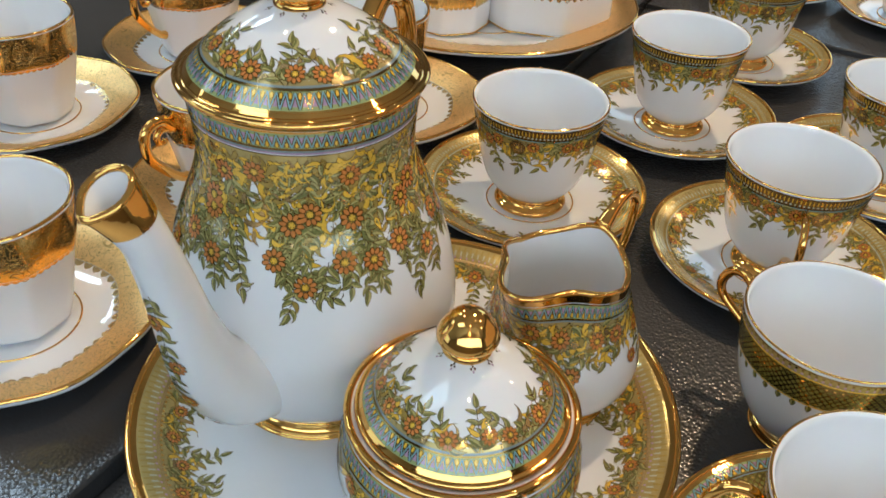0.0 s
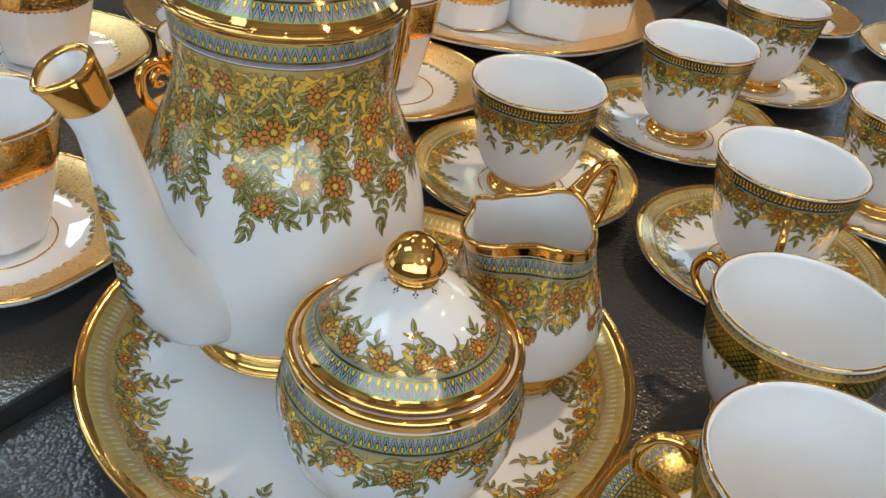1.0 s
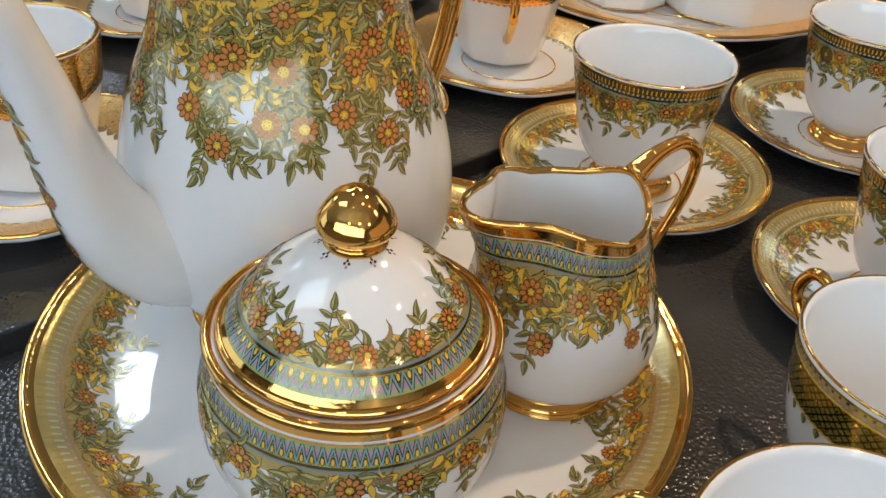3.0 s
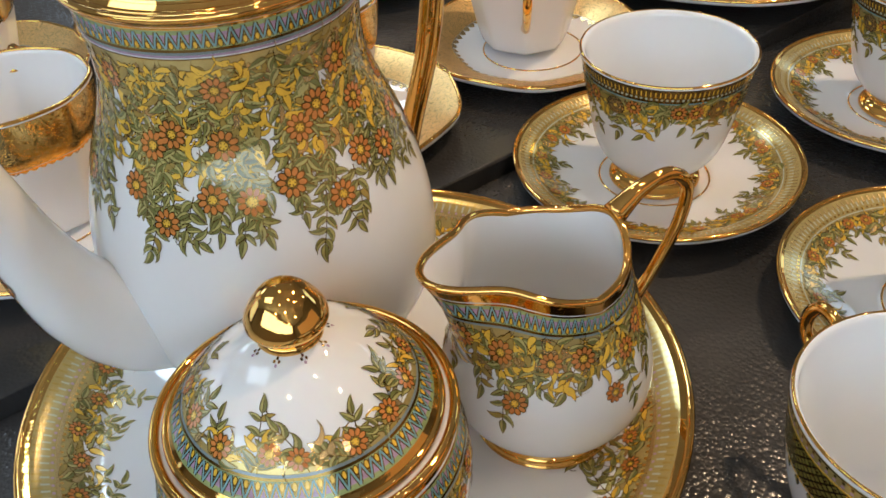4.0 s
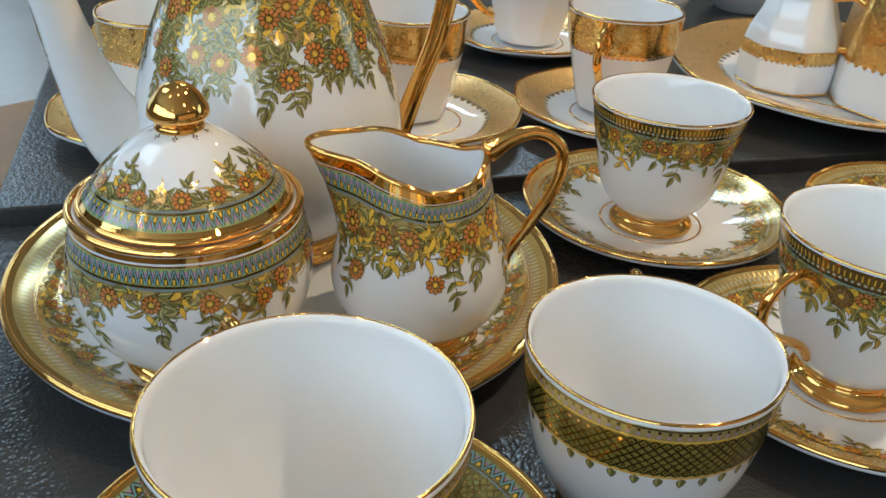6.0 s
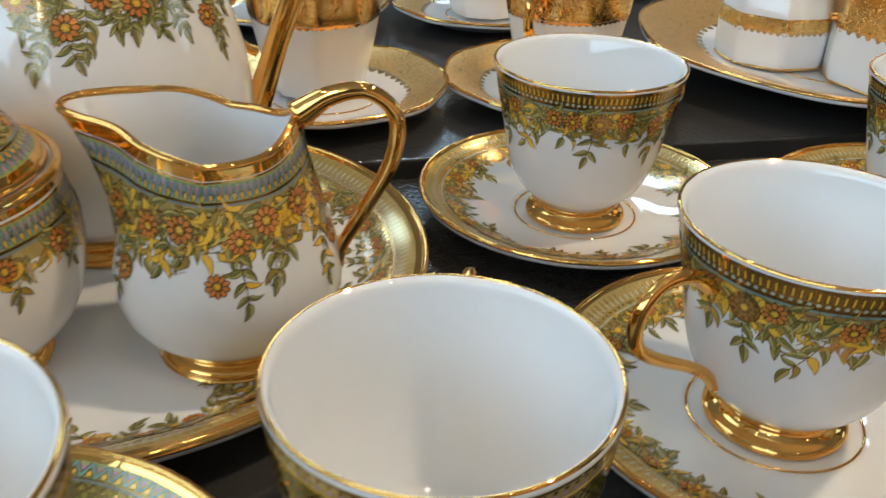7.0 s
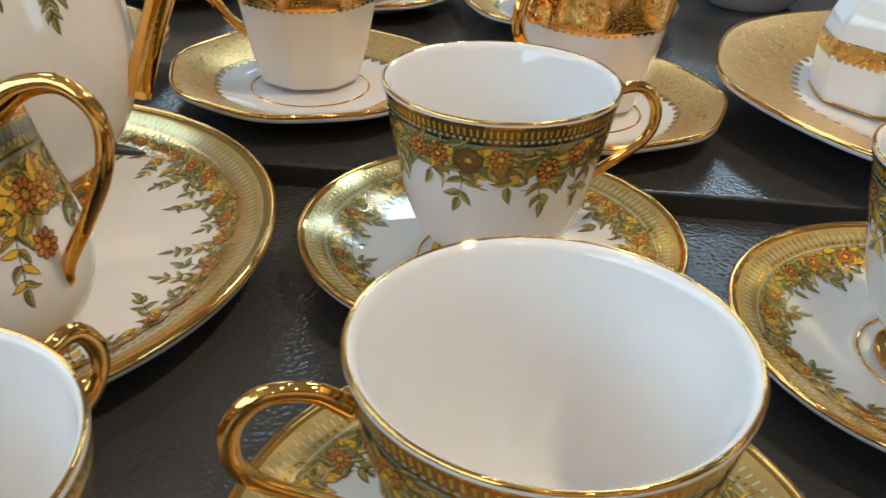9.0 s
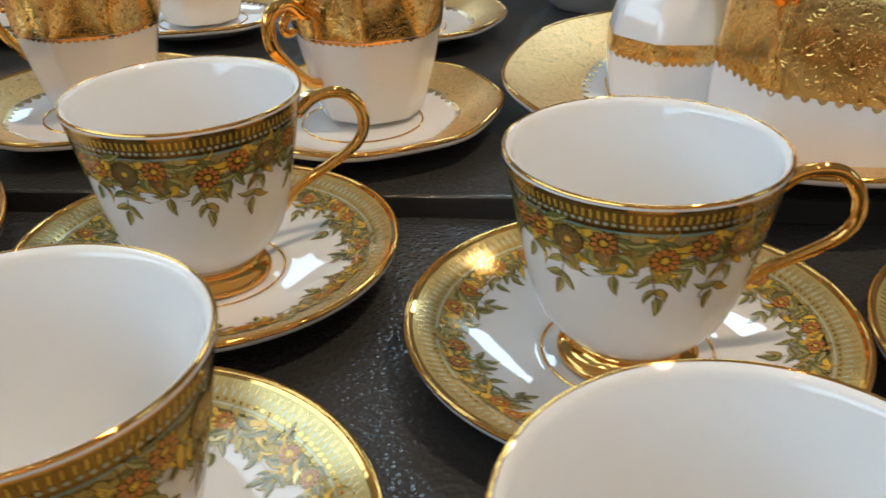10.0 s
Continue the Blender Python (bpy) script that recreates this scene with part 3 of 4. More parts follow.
def floral_saucer():
    sau = empty("saucer", "white porcelain saucer with gold rim and floral enamel border", "saucer", (0, 0, 0), group="floral saucers")
    under = [(r, z - 0.0032) for r, z in SAUCER_TOP]
    line = [(0.0, 0.0022), (0.0240, 0.0022), (0.0262, 0.0003), (0.0275, 0.0003), (0.0290, 0.0020)] + under[::-1] + [(0.0752, 0.0160)] + SAUCER_TOP
    line += [(0.0300, 0.0047), (0.0288, 0.0040), (0.0276, 0.0036), (0.0, 0.0036)]
    lathe("body", line, PORCELAIN, sau, "glossy white porcelain dish")
    lathe("rim", ring_line(0.0746, 0.0176, 0.0011, 10), GOLD, sau, "gold rim line")
    lathe("well_line", ring_line(0.0289, 0.0042, 0.0005, 8), GOLD, sau, "gold line round the cup well")
    d = Decal(Turned(SAUCER_TOP), -1)
    d.ring(0.0008, 0.0024, dGOLD)
    d.ring(0.0024, 0.0136, dLUSTRE)
    ticks(d, 0.0036, 0.0064, 150, 0.0008, dBUFF, 1)
    ticks(d, 0.0060, 0.0084, 150, 0.0007, dPALE, 1, 0.5)
    d.beads(0.0096, 150, 0.0006, dGOLD)
    d.ring(0.0108, 0.0114, dPALE, 1)
    gilt_ground(d, rng, 0.0118, 0.0200, 60, dLUSTRE)
    for k in range(34):
        cluster(d, rng, 2 * math.pi * (k + rng.uniform(-0.15, 0.15)) / 34, 0.0118, (0.0120, 0.0190, 0.0140)[k % 3] * rng.uniform(0.88, 1.12), 0.0057, 0.0033, (0, 1, 1)[k % 3], 0.3, 13)
    d.made(sau, label="floral enamel and lustre border")
    return sau


proto_cup, proto_saucer = floral_cup(), floral_saucer()
FLORAL = [  # x, y, handle direction
    (0.1567, 0.5992, 85), (0.3005, 0.5353, -105), (0.2770, 0.7141, 61), (0.4088, 0.6387, -100), (0.3640, 0.8390, 35)]
for i, (cx, cy, turn) in enumerate(FLORAL):
    mc, ms = pose(cx, cy, 0.0036, 0, 0, turn), pose(cx, cy, 0.0, 0, 0, turn * 1.7 + 10)
    if i == 0:
        proto_cup.matrix_world, proto_saucer.matrix_world = mc, ms
    else:
        copy_thing(proto_cup, mc)
        copy_thing(proto_saucer, ms)

# serving tray
TRAY_AT = (0.0805, 0.3999, 0.0)
TRAY_TOP = spline([(0.1284, 0.0205), (0.1225, 0.0190), (0.1130, 0.0140), (0.1060, 0.0098), (0.0980, 0.0080), (0.0800, 0.0074), (0.0300, 0.0074)], 5)
TRAY_FLAT = 0.0074
tray = empty("serving_plate", "large round white porcelain serving plate with gilt floral border", "serving plate", TRAY_AT, 15)
lathe("body", [(0.0, 0.0035), (0.078, 0.0035), (0.080, 0.0004), (0.083, 0.0004), (0.086, 0.0035)] + [(r, z - 0.004) for r, z in TRAY_TOP[::-1] if r > 0.09] + [(0.1288, 0.0180)] + TRAY_TOP + [(0.0, 0.0074)], PORCELAIN, tray, "glossy white porcelain dish", 128)
lathe("rim", ring_line(0.1280, 0.0196, 0.0016, 10), GOLD, tray, "gold rim line", 128)
d = Decal(Turned(TRAY_TOP), -1)
d.ring(0.0008, 0.0042, dGOLD, 0, 160)
d.ring(0.0042, 0.0175, dLUSTRE, 0, 160)
ticks(d, 0.0050, 0.0085, 220, 0.0010, dOLIVE, 1)
ticks(d, 0.0080, 0.0112, 220, 0.0009, dPALE, 1, 0.5)
d.beads(0.0122, 200, 0.0007, dMAUVE)
d.ring(0.0132, 0.0148, dBUFF, 1, 160)
d.beads(0.0154, 240, 0.0007, dGOLD)
gilt_ground(d, rng, 0.0160, 0.0250, 90, dLUSTRE)
for k in range(44):
    cluster(d, rng, 2 * math.pi * (k + rng.uniform(-0.15, 0.15)) / 44, 0.0160, (0.0170, 0.0270, 0.0200, 0.0300)[k % 4] * rng.uniform(0.9, 1.1), 0.0058, 0.0037, 1, 0.22, 9)
d.made(tray, label="floral enamel and lustre border")

# coffee pot
POT_AT, SPOUT_DIR = (0.0359, 0.4223, TRAY_FLAT), -114.7
POT_OUT = spline([(0.0470, 0.1664), (0.0462, 0.1580), (0.0448, 0.1470), (0.0450, 0.1360), (0.0478, 0.1250), (0.0528, 0.1130), (0.0585, 0.0980), (0.0632, 0.0810), (0.0656, 0.0640), (0.0650, 0.0480), (0.0600, 0.0330), (0.0510, 0.0200), (0.0420, 0.0125), (0.0385, 0.0095)], 6)
pot = empty("coffee_pot", "tall white porcelain coffee pot with gilt floral enamel", "coffee pot", POT_AT, SPOUT_DIR)
lathe("body", [(0.0, 0.0085), (0.038, 0.0085)] + POT_OUT[::-1] + [(0.0464, 0.1672), (0.0430, 0.1670), (0.0420, 0.150), (0.0420, 0.135), (0.045, 0.12), (0.0, 0.10)], PORCELAIN, pot, "glossy white porcelain body", 112)
lathe("rim", spline([(0.0464, 0.1652), (0.0478, 0.1660), (0.0496, 0.1675), (0.0504, 0.1690), (0.0490, 0.1702), (0.0455, 0.1692)], 4), GOLD, pot, "flared gold rim", 112)
lathe("foot", spline([(0.0, 0.0006), (0.0405, 0.0006), (0.0425, 0.0018), (0.0415, 0.0045), (0.0388, 0.0070), (0.0388, 0.0098), (0.0, 0.0098)], 4), GOLD, pot, "gold foot ring", 112)
d = Decal(Turned(POT_OUT))
d.zigzag(0.0012, 0.0092, 82)
d.ring(0.0100, 0.0108, dMAUVE, 1)
d.ring(0.0112, 0.0117, dINK, 1)
gilt_ground(d, rng, 0.0117, 0.0420, 30, dLUSTRE)
for k in range(120):
    flames(d, rng, 2 * math.pi * k / 120, 0.0120, 0.0, 0.0360, 0.0062, 8)
for k in range(22):
    th = 2 * math.pi * (k + 0.5) / 22
    for j in range(2):
        cluster(d, rng, th + rng.uniform(-0.10, 0.10), 0.0124 + 0.0160 * j + rng.uniform(0, 0.006), 0.0200, 0.0056, 0.0050, 1 if (k + j) % 3 == 0 else 0, 0.35, 4)
for k in range(25):
    th = 2 * math.pi * (k + 0.3) / 25
    if abs((th + math.pi) % (2 * math.pi) - math.pi) < 0.12:
        continue
    drop = (0.060, 0.050, 0.066, 0.054)[k % 4] * rng.uniform(0.94, 1.06)
    for off, at, turn in ((0.09, 0.42, 0.5), (-0.10, 0.52, -0.6), (0.11, 0.66, 0.5), (-0.05, 0.72, -0.5)):
        sprig(d, rng, th + off, 0.0140 + drop * at, 0, 0, math.pi / 2 + turn * rng.uniform(0.2, 1.5), 0.0150, 0.0058, 0.05, 0.7, 0.62, 0.75)
    sprig(d, rng, th, 0.0140, 0, 0, math.pi / 2 + rng.uniform(-0.16, 0.16), drop, 0.0066, 0.08, 0.9, 0.56, 0.75)
    for off, at in ((0.11, 0.52), (-0.05, 0.80)):
        if k % 2 or at > 0.6:
            d.flower(th + off + rng.uniform(-0.03, 0.03), 0.0140 + drop * (at + rng.uniform(-0.06, 0.05)), 0, 0, 0.0050 * rng.uniform(0.92, 1.05), turn=rng.random())
d.made(pot, label="dense floral enamel hanging from a patterned band")


SPOUT_PATH = spline([(0.046, 0.047, 0.0235), (0.062, 0.054, 0.0208), (0.0765, 0.071, 0.0160), (0.0855, 0.096, 0.0121), (0.0925, 0.126, 0.0096), (0.0980, 0.146, 0.0084), (0.1015, 0.1570, 0.0082)], 8)


def spout_ring(t, w, grow=0.0):
    """A point of the spout's wall: t from root to mouth, w round it; the mouth is drawn out to a slanting pouring lip."""
    q = t * (len(SPOUT_PATH) - 1)
    i = min(int(q), len(SPOUT_PATH) - 2)
    p, step = SPOUT_PATH[i] * (1 - (q - i)) + SPOUT_PATH[i + 1] * (q - i), SPOUT_PATH[i + 1] - SPOUT_PATH[i]
    dx, dz = step[0] / math.hypot(step[0], step[1]), step[1] / math.hypot(step[0], step[1])
    r = p[2] + grow
    nx, nz = dz, -dx
    co, si = math.cos(w), math.sin(w)
    x, z, y = p[0] + r * co * nx, p[1] + r * co * nz, r * si
    k = max(0.0, (t - 0.84) / 0.16) ** 1.5
    mouth = np.array((0.1045 + (0.0098 + 0.0018 * max(0.0, co) ** 3 + grow) * co, -0.0065 + (0.0086 + grow) * si * (1 - 0.22 * max(0.0, co) ** 2), 0.1672 - 0.0040 * co))
    return np.array((x, y, z)) * (1 - k) + mouth * k


def spout_skin(name, t0, t1, grow, mat, label, steps=40, segs=32):
    verts = [spout_ring(t0 + (t1 - t0) * i / (steps - 1), 2 * math.pi * k / segs, grow) for i in range(steps) for k in range(segs)]
    return mesh_object(name, verts, grid_faces(steps, segs), [mat], pot, label)


spout_skin("spout", 0.0, 1.0, 0.0, PORCELAIN, "tapering white porcelain spout", 60)
spout_skin("spout_lining", 0.7, 1.0, -0.0018, PORCELAIN, "hollow inside of the spout")
spout_skin("spout_tip", 0.915, 1.0, 0.0004, GOLD, "gold-gilt spout mouth", 16)
tube("spout_rim", [spout_ring(1.0, 2 * math.pi * k / 48, -0.0008) for k in range(48)], [0.0014] * 48, GOLD, pot, "gold rim of the spout", 10, closed=True)
d = Decal(lambda th, s: spout_ring(min(max(1.0 - s / 0.165, 0.0), 1.0), th))
sprig(d, rng, 0.02, 0.052, 0, 0, math.pi / 2, 0.088, 0.0054, 0.25, 0.9, 0.80, 0.70)
for k in range(4):
    d.flower(rng.uniform(-0.25, 0.15), 0.066 + 0.0205 * k, 0, 0, 0.0036, turn=rng.random())
d.made(pot, "spout_decoration", "floral sprig along the spout")
HANDLE_LINE = spline([(-0.0455, 0, 0.158), (-0.066, 0, 0.176), (-0.086, 0, 0.168), (-0.0935, 0, 0.140), (-0.088, 0, 0.105), (-0.077, 0, 0.075), (-0.0668, 0, 0.047)], 1)
tube("handle", HANDLE_LINE, [0.0052, 0.0046, 0.0044, 0.0044, 0.0042, 0.0040, 0.0046], GOLD, pot, "large bright gold handle", 16, 8, 1.3, (0, 1, 0))


def lid_with_knob(parent, r, z0, height, knob_r, arches, n):
    """A domed lid with a border, flowers, and a gold pear knob."""
    top = spline([(r, z0), (r * 0.93, z0 + height * 0.12), (r * 0.80, z0 + height * 0.36), (r * 0.60, z0 + height * 0.64), (r * 0.38, z0 + height * 0.87), (r * 0.18, z0 + height)], 6)
    lid = lathe("lid", [(0.0, z0 - 0.002), (r * 0.97, z0 - 0.0025), (r, z0 - 0.001)] + top + [(0.0, z0 + height * 1.01)], PORCELAIN, parent, "domed white porcelain lid", 112)
    zt = z0 + height
    k = knob_r
    lathe("knob", spline([(0.0, zt - 0.001), (0.74 * k, zt - 0.001), (0.80 * k, zt + 0.08 * k), (0.72 * k, zt + 0.17 * k), (0.82 * k, zt + 0.24 * k), (0.99 * k, zt + 0.40 * k), (1.0 * k, zt + 0.60 * k),
                          (0.90 * k, zt + 0.84 * k), (0.73 * k, zt + 1.08 * k), (0.53 * k, zt + 1.30 * k), (0.28 * k, zt + 1.44 * k), (0.0, zt + 1.49 * k)], 5), GOLD, lid, "pear-shaped bright gold knob", 48)
    lathe("lid_edge", ring_line(r * 0.995, z0 - 0.0004, 0.0014, 10), GOLD, lid, "gold lid edge", 112)
    dd = Decal(Turned(top), -1)
    a = r / 0.045
    dd.ring(0.0010 * a, 0.0030 * a, dGOLD)
    dd.zigzag(0.0032 * a, 0.0120 * a, arches)
    gilt_ground(dd, rng, 0.0124 * a, 0.0175 * a, 40, dLUSTRE)
    for k in range(n):
        cluster(dd, rng, 2 * math.pi * k / n, 0.0126 * a, (0.0130, 0.0205, 0.0160)[k % 3] * a * rng.uniform(0.92, 1.08), 0.0056 * a, 0.0038 * a, 1, 0.15, 5)
    for k in range(9):
        for j, (x, y) in enumerate(((0, 0.0), (-0.0011, 0.0012), (0.0011, 0.0012), (0, 0.0022))):
            dd.disc(2 * math.pi * k / 9, dd.surf.end - 0.0048, x * 0.6, y, 0.0004, dINK if j else dMAUVE, 1, 5, 0.0006)
    dd.made(lid, label="floral enamel on the lid")
    return lid


lid_with_knob(pot, 0.0470, 0.1695, 0.0260, 0.0122, 76, 15)

# sugar bowl
SUGAR_AT = (0.1028, 0.3358, TRAY_FLAT)
SUGAR_OUT = spline([(0.0440, 0.0700), (0.0452, 0.0640), (0.0475, 0.0540), (0.0482, 0.0430), (0.0465, 0.0310), (0.0415, 0.0190), (0.0330, 0.0110), (0.0262, 0.0080)], 6)
sugar = empty("sugar_bowl", "lidded white porcelain sugar bowl with gilt floral enamel", "sugar bowl", SUGAR_AT, 40)
lathe("body", [(0.0, 0.0075), (0.026, 0.0075)] + SUGAR_OUT[::-1] + [(0.0438, 0.0718), (0.0405, 0.0718), (0.0400, 0.064), (0.0, 0.060)], PORCELAIN, sugar, "round white porcelain bowl", 112)
lathe("rim", ring_line(0.0440, 0.0716, 0.0016, 10), GOLD, sugar, "gold rim line", 112)
lathe("foot", spline([(0.0, 0.0006), (0.0285, 0.0006), (0.0302, 0.0018), (0.0290, 0.0042), (0.0264, 0.0060), (0.0264, 0.0084), (0.0, 0.0084)], 4), GOLD, sugar, "gold foot ring", 96)
d = Decal(Turned(SUGAR_OUT))
d.ring(0.0004, 0.0026, dGOLD)
d.zigzag(0.0036, 0.0120, 100)
gilt_ground(d, rng, 0.0125, 0.0230, 44, dLUSTRE)
for k in range(17):
    cluster(d, rng, 2 * math.pi * (k + rng.uniform(-0.15, 0.15)) / 17, 0.0122, (0.017, 0.026, 0.020, 0.029)[k % 4] * rng.uniform(0.9, 1.1), 0.0060, 0.0041, 1, 0.2, 9)
d.made(sugar, label="floral enamel below a patterned band")
lid_with_knob(sugar, 0.0402, 0.0738, 0.0285, 0.0115, 68, 15)

# cream jug
JUG_AT, LIP_DIR = (0.1524, 0.4168, TRAY_FLAT), -129.3
JUG_BASE = spline([(0.0257, 0.0782), (0.0272, 0.0715), (0.0302, 0.0620), (0.0346, 0.0500), (0.0380, 0.0380), (0.0384, 0.0270), (0.0345, 0.0165), (0.0270, 0.0100), (0.0232, 0.0078)], 6)
JUG_RUN = np.concatenate([[0], np.cumsum(np.hypot(*np.diff(np.array(JUG_BASE), axis=0).T))])
JUG_P = np.array(JUG_BASE)


def jug_surface(th, s, inset=0.0):
    """The jug's wall: turned below, drawn out to a lip and a raised back at the mouth."""
    r, z = np.interp(s, JUG_RUN, JUG_P[:, 0]) - inset, np.interp(s, JUG_RUN, JUG_P[:, 1])
    c = math.cos(th)
    k = max(0.0, (z - 0.045) / 0.0332) ** 1.6
    front = max(0.0, c)
    off = abs((th + math.pi) % (2 * math.pi) - math.pi)
    r = r + k * (0.0200 * front ** 11.8 + 0.0030 * front + 0.0031 * math.exp(-((off - 0.94) / 0.50) ** 2) + 0.0024 * (1 - abs(c)) + 0.0010 * max(0.0, -c) ** 3)
    z = z + k * (0.0125 * front ** 1.09 + 0.0024 * (1 - c * c) + 0.0098 * max(0.0, -c) ** 2 - 0.0034 * math.exp(-((off - 2.43) / 0.5) ** 2))
    return np.array((r * math.cos(th), r * math.sin(th), z))


jug = empty("cream_jug", "white porcelain cream jug with gold lip and floral enamel", "cream jug", JUG_AT, LIP_DIR)
verts, segs = [], 144
outer_runs = list(JUG_RUN[::-1])
rows = [(s, 0.0) for s in outer_runs] + [(s, 0.0024) for s in JUG_RUN if s < 0.066]
for s, inset in rows:
    for k in range(segs):
        verts.append(jug_surface(2 * math.pi * k / segs, s, inset))
faces = grid_faces(len(rows), segs)
faces += [tuple(range(segs))[::-1], tuple(range((len(rows) - 1) * segs, len(rows) * segs))]
mesh_object("body", verts, faces, [PORCELAIN], jug, "glossy white porcelain body with pouring lip")
tube("rim", [jug_surface(2 * math.pi * k / 144, 0.0002, 0.0012) for k in range(144)], [0.0014] * 144, GOLD, jug, "gold rim line", 10, closed=True)
lathe("foot", spline([(0.0, 0.0006), (0.0252, 0.0006), (0.0268, 0.0016), (0.0260, 0.0038), (0.0236, 0.0056), (0.0236, 0.0082), (0.0, 0.0082)], 4), GOLD, jug, "gold foot ring")
d = Decal(jug_surface)
d.ring(0.0006, 0.0034, dGOLD)
d.zigzag(0.0038, 0.0106, 78)
gilt_ground(d, rng, 0.0110, 0.0250, 34, dLUSTRE)
for k in range(16):
    flames(d, rng, 2 * math.pi * k / 16, 0.0112, 0.0, 0.0150, 0.0060, 16, 1.5)
for k in range(16):
    cluster(d, rng, 2 * math.pi * (k + 0.5) / 16, 0.0114, (0.024, 0.034, 0.028)[k % 3] * rng.uniform(0.9, 1.1), 0.0063, 0.0041, (1, 2, 1)[k % 3], 0.3, 8)
d.made(jug, label="floral enamel below a patterned band")
hp = [(-0.0258, 0, 0.0868), (-0.0365, 0, 0.0935), (-0.0485, 0, 0.0952), (-0.0575, 0, 0.0872), (-0.0562, 0, 0.0720), (-0.0472, 0, 0.0540), (-0.0390, 0, 0.0400), (-0.0366, 0, 0.0330)]
tube("handle", hp, [0.0042, 0.0028, 0.0023, 0.0022, 0.0022, 0.0021, 0.0020, 0.0024], GOLD, jug, "looped bright gold handle", 14, 7, 1.2, (0, 1, 0))

# ---- lattice cups ----
LAT_OUT = spline([(0.0427, 0.0712), (0.0418, 0.0620), (0.0402, 0.0500), (0.0375, 0.0360), (0.0335, 0.0240), (0.0280, 0.0135), (0.0225, 0.0070), (0.0215, 0.0050)], 5)
LATTICE = plain("olive_lattice_ground", (0.27, 0.235, 0.055), 0.15, 0.35, 0.25, 200)


def lattice_band(d, s0, s1, n):
    """A gilded trellis: dark slanted lines and gold dots on an olive gilt ground."""
    h = s1 - s0
    for k in range(n):
        th = 2 * math.pi * k / n
        w = np.linalg.norm(d.surf(th + 0.01, (s0 + s1) / 2) - d.surf(th, (s0 + s1) / 2)) / 0.01 * 2 * math.pi / n
        for side in (-1, 1):
            d.line(th, s0, [(side * t * h, h * t) for t in np.linspace(0, 1, 5)], w * 0.20, dINK, 1)
        for j in range(4):
            d.disc(th + (math.pi / n if j % 2 else 0), s0, 0, h * (0.125 + 0.25 * j), w * 0.16, dGOLD, 2, 6)


def lattice_cup():
    cup = empty("teacup", "white porcelain teacup with olive and gold lattice band", "teacup", (0, 0, 0), group="lattice teacups")
    inner = [(r - 0.0022, z + 0.0012) for r, z in LAT_OUT if z > 0.010]
    lathe("body", [(0.0, 0.0045)] + LAT_OUT[::-1] + [(0.0424, 0.0722), (0.0414, 0.0724)] + inner[1:] + [(0.010, 0.0085), (0.0, 0.0080)], PORCELAIN, cup, "glossy white porcelain bowl")
    lathe("rim", ring_line(0.0420, 0.0720, 0.00060, 10), GOLD, cup, "thin gold rim line")
    lathe("foot", spline([(0.0, 0.0004), (0.0225, 0.0004), (0.0238, 0.0014), (0.0228, 0.0034), (0.0216, 0.0054), (0.0, 0.0054)], 4), GOLD, cup, "gold foot ring")
    surf = Turned(LAT_OUT)
    d = Decal(surf)
    d.ring(0.0006, 0.0050, dLUSTRE)
    d.ring(0.0010, 0.0015, dINK, 1)
    d.beads(0.0022, 90, 0.0006, dINK)
    d.beads(0.0038, 90, 0.0007, dMAUVE)
    d.ring(0.0050, 0.0058, dYELLOW, 1)
    d.ring(0.0058, 0.0205, dOLIVE)
    lattice_band(d, 0.0058, 0.0205, 78)
    d.ring(0.0205, 0.0214, dYELLOW, 2)
    for k in range(36):
        d.leaf(2 * math.pi * k / 36, 0.0214, 0, 0, math.pi / 2, 0.0038, 0.0026, dLEAF, 0)
    ob = d.made(cup, label="olive and gold lattice band")
    ob.data.materials[dOLIVE] = LATTICE
    handle_ear(cup, 0.0412, 0.0590, 0.0374, 0.0320, 0.0190, 0.0075, 0.0022, "thin bright gold ear handle")
    return cup


def lattice_saucer():
    sau = empty("saucer", "white porcelain saucer with olive and gold lattice border", "saucer", (0, 0, 0), group="lattice saucers")
    under = [(r, z - 0.0032) for r, z in SAUCER_TOP]
    line = [(0.0, 0.0022), (0.0240, 0.0022), (0.0262, 0.0003), (0.0275, 0.0003), (0.0290, 0.0020)] + under[::-1] + [(0.0752, 0.0160)] + SAUCER_TOP + [(0.0, 0.0045)]
    lathe("body", line, PORCELAIN, sau, "glossy white porcelain dish")
    lathe("rim", ring_line(0.0746, 0.0176, 0.0013, 10), GOLD, sau, "gold rim line")
    d = Decal(Turned(SAUCER_TOP), -1)
    d.ring(0.0008, 0.0030, dGOLD)
    d.zigzag(0.0030, 0.0085, 96)
    d.ring(0.0085, 0.0230, dOLIVE)
    lattice_band(d, 0.0088, 0.0230, 120)
    d.ring(0.0230, 0.0240, dYELLOW, 2)
    ob = d.made(sau, label="olive and gold lattice border")
    ob.data.materials[dOLIVE] = LATTICE
    return sau


lat_cup, lat_saucer = lattice_cup(), lattice_saucer()
lat_cup.matrix_world = pose(0.2765, 0.4039, 0.0, 0, 0, 130)
second = copy_thing(lat_cup, pose(0.2475, 0.2851, 0.0192, 0, 0, 168))
tagged(second, "white porcelain teacup with lattice band on matching saucer")
lat_saucer.matrix_world = pose(0.2507, 0.2848, 0.0147, 0, 0, 30)

# ---- octagonal gilt set on the raised board ----


def octagon(a, r, z, amount=1.0, sharp=34):
    """Radius of a rounded octagon whose corners lie at radius r."""
    total = sum(max(0.0, math.cos(a - k * math.pi / 4 - math.pi / 8)) ** sharp for k in range(8))
    return r * (1 - amount + amount * 0.945 / total ** (1.0 / sharp))


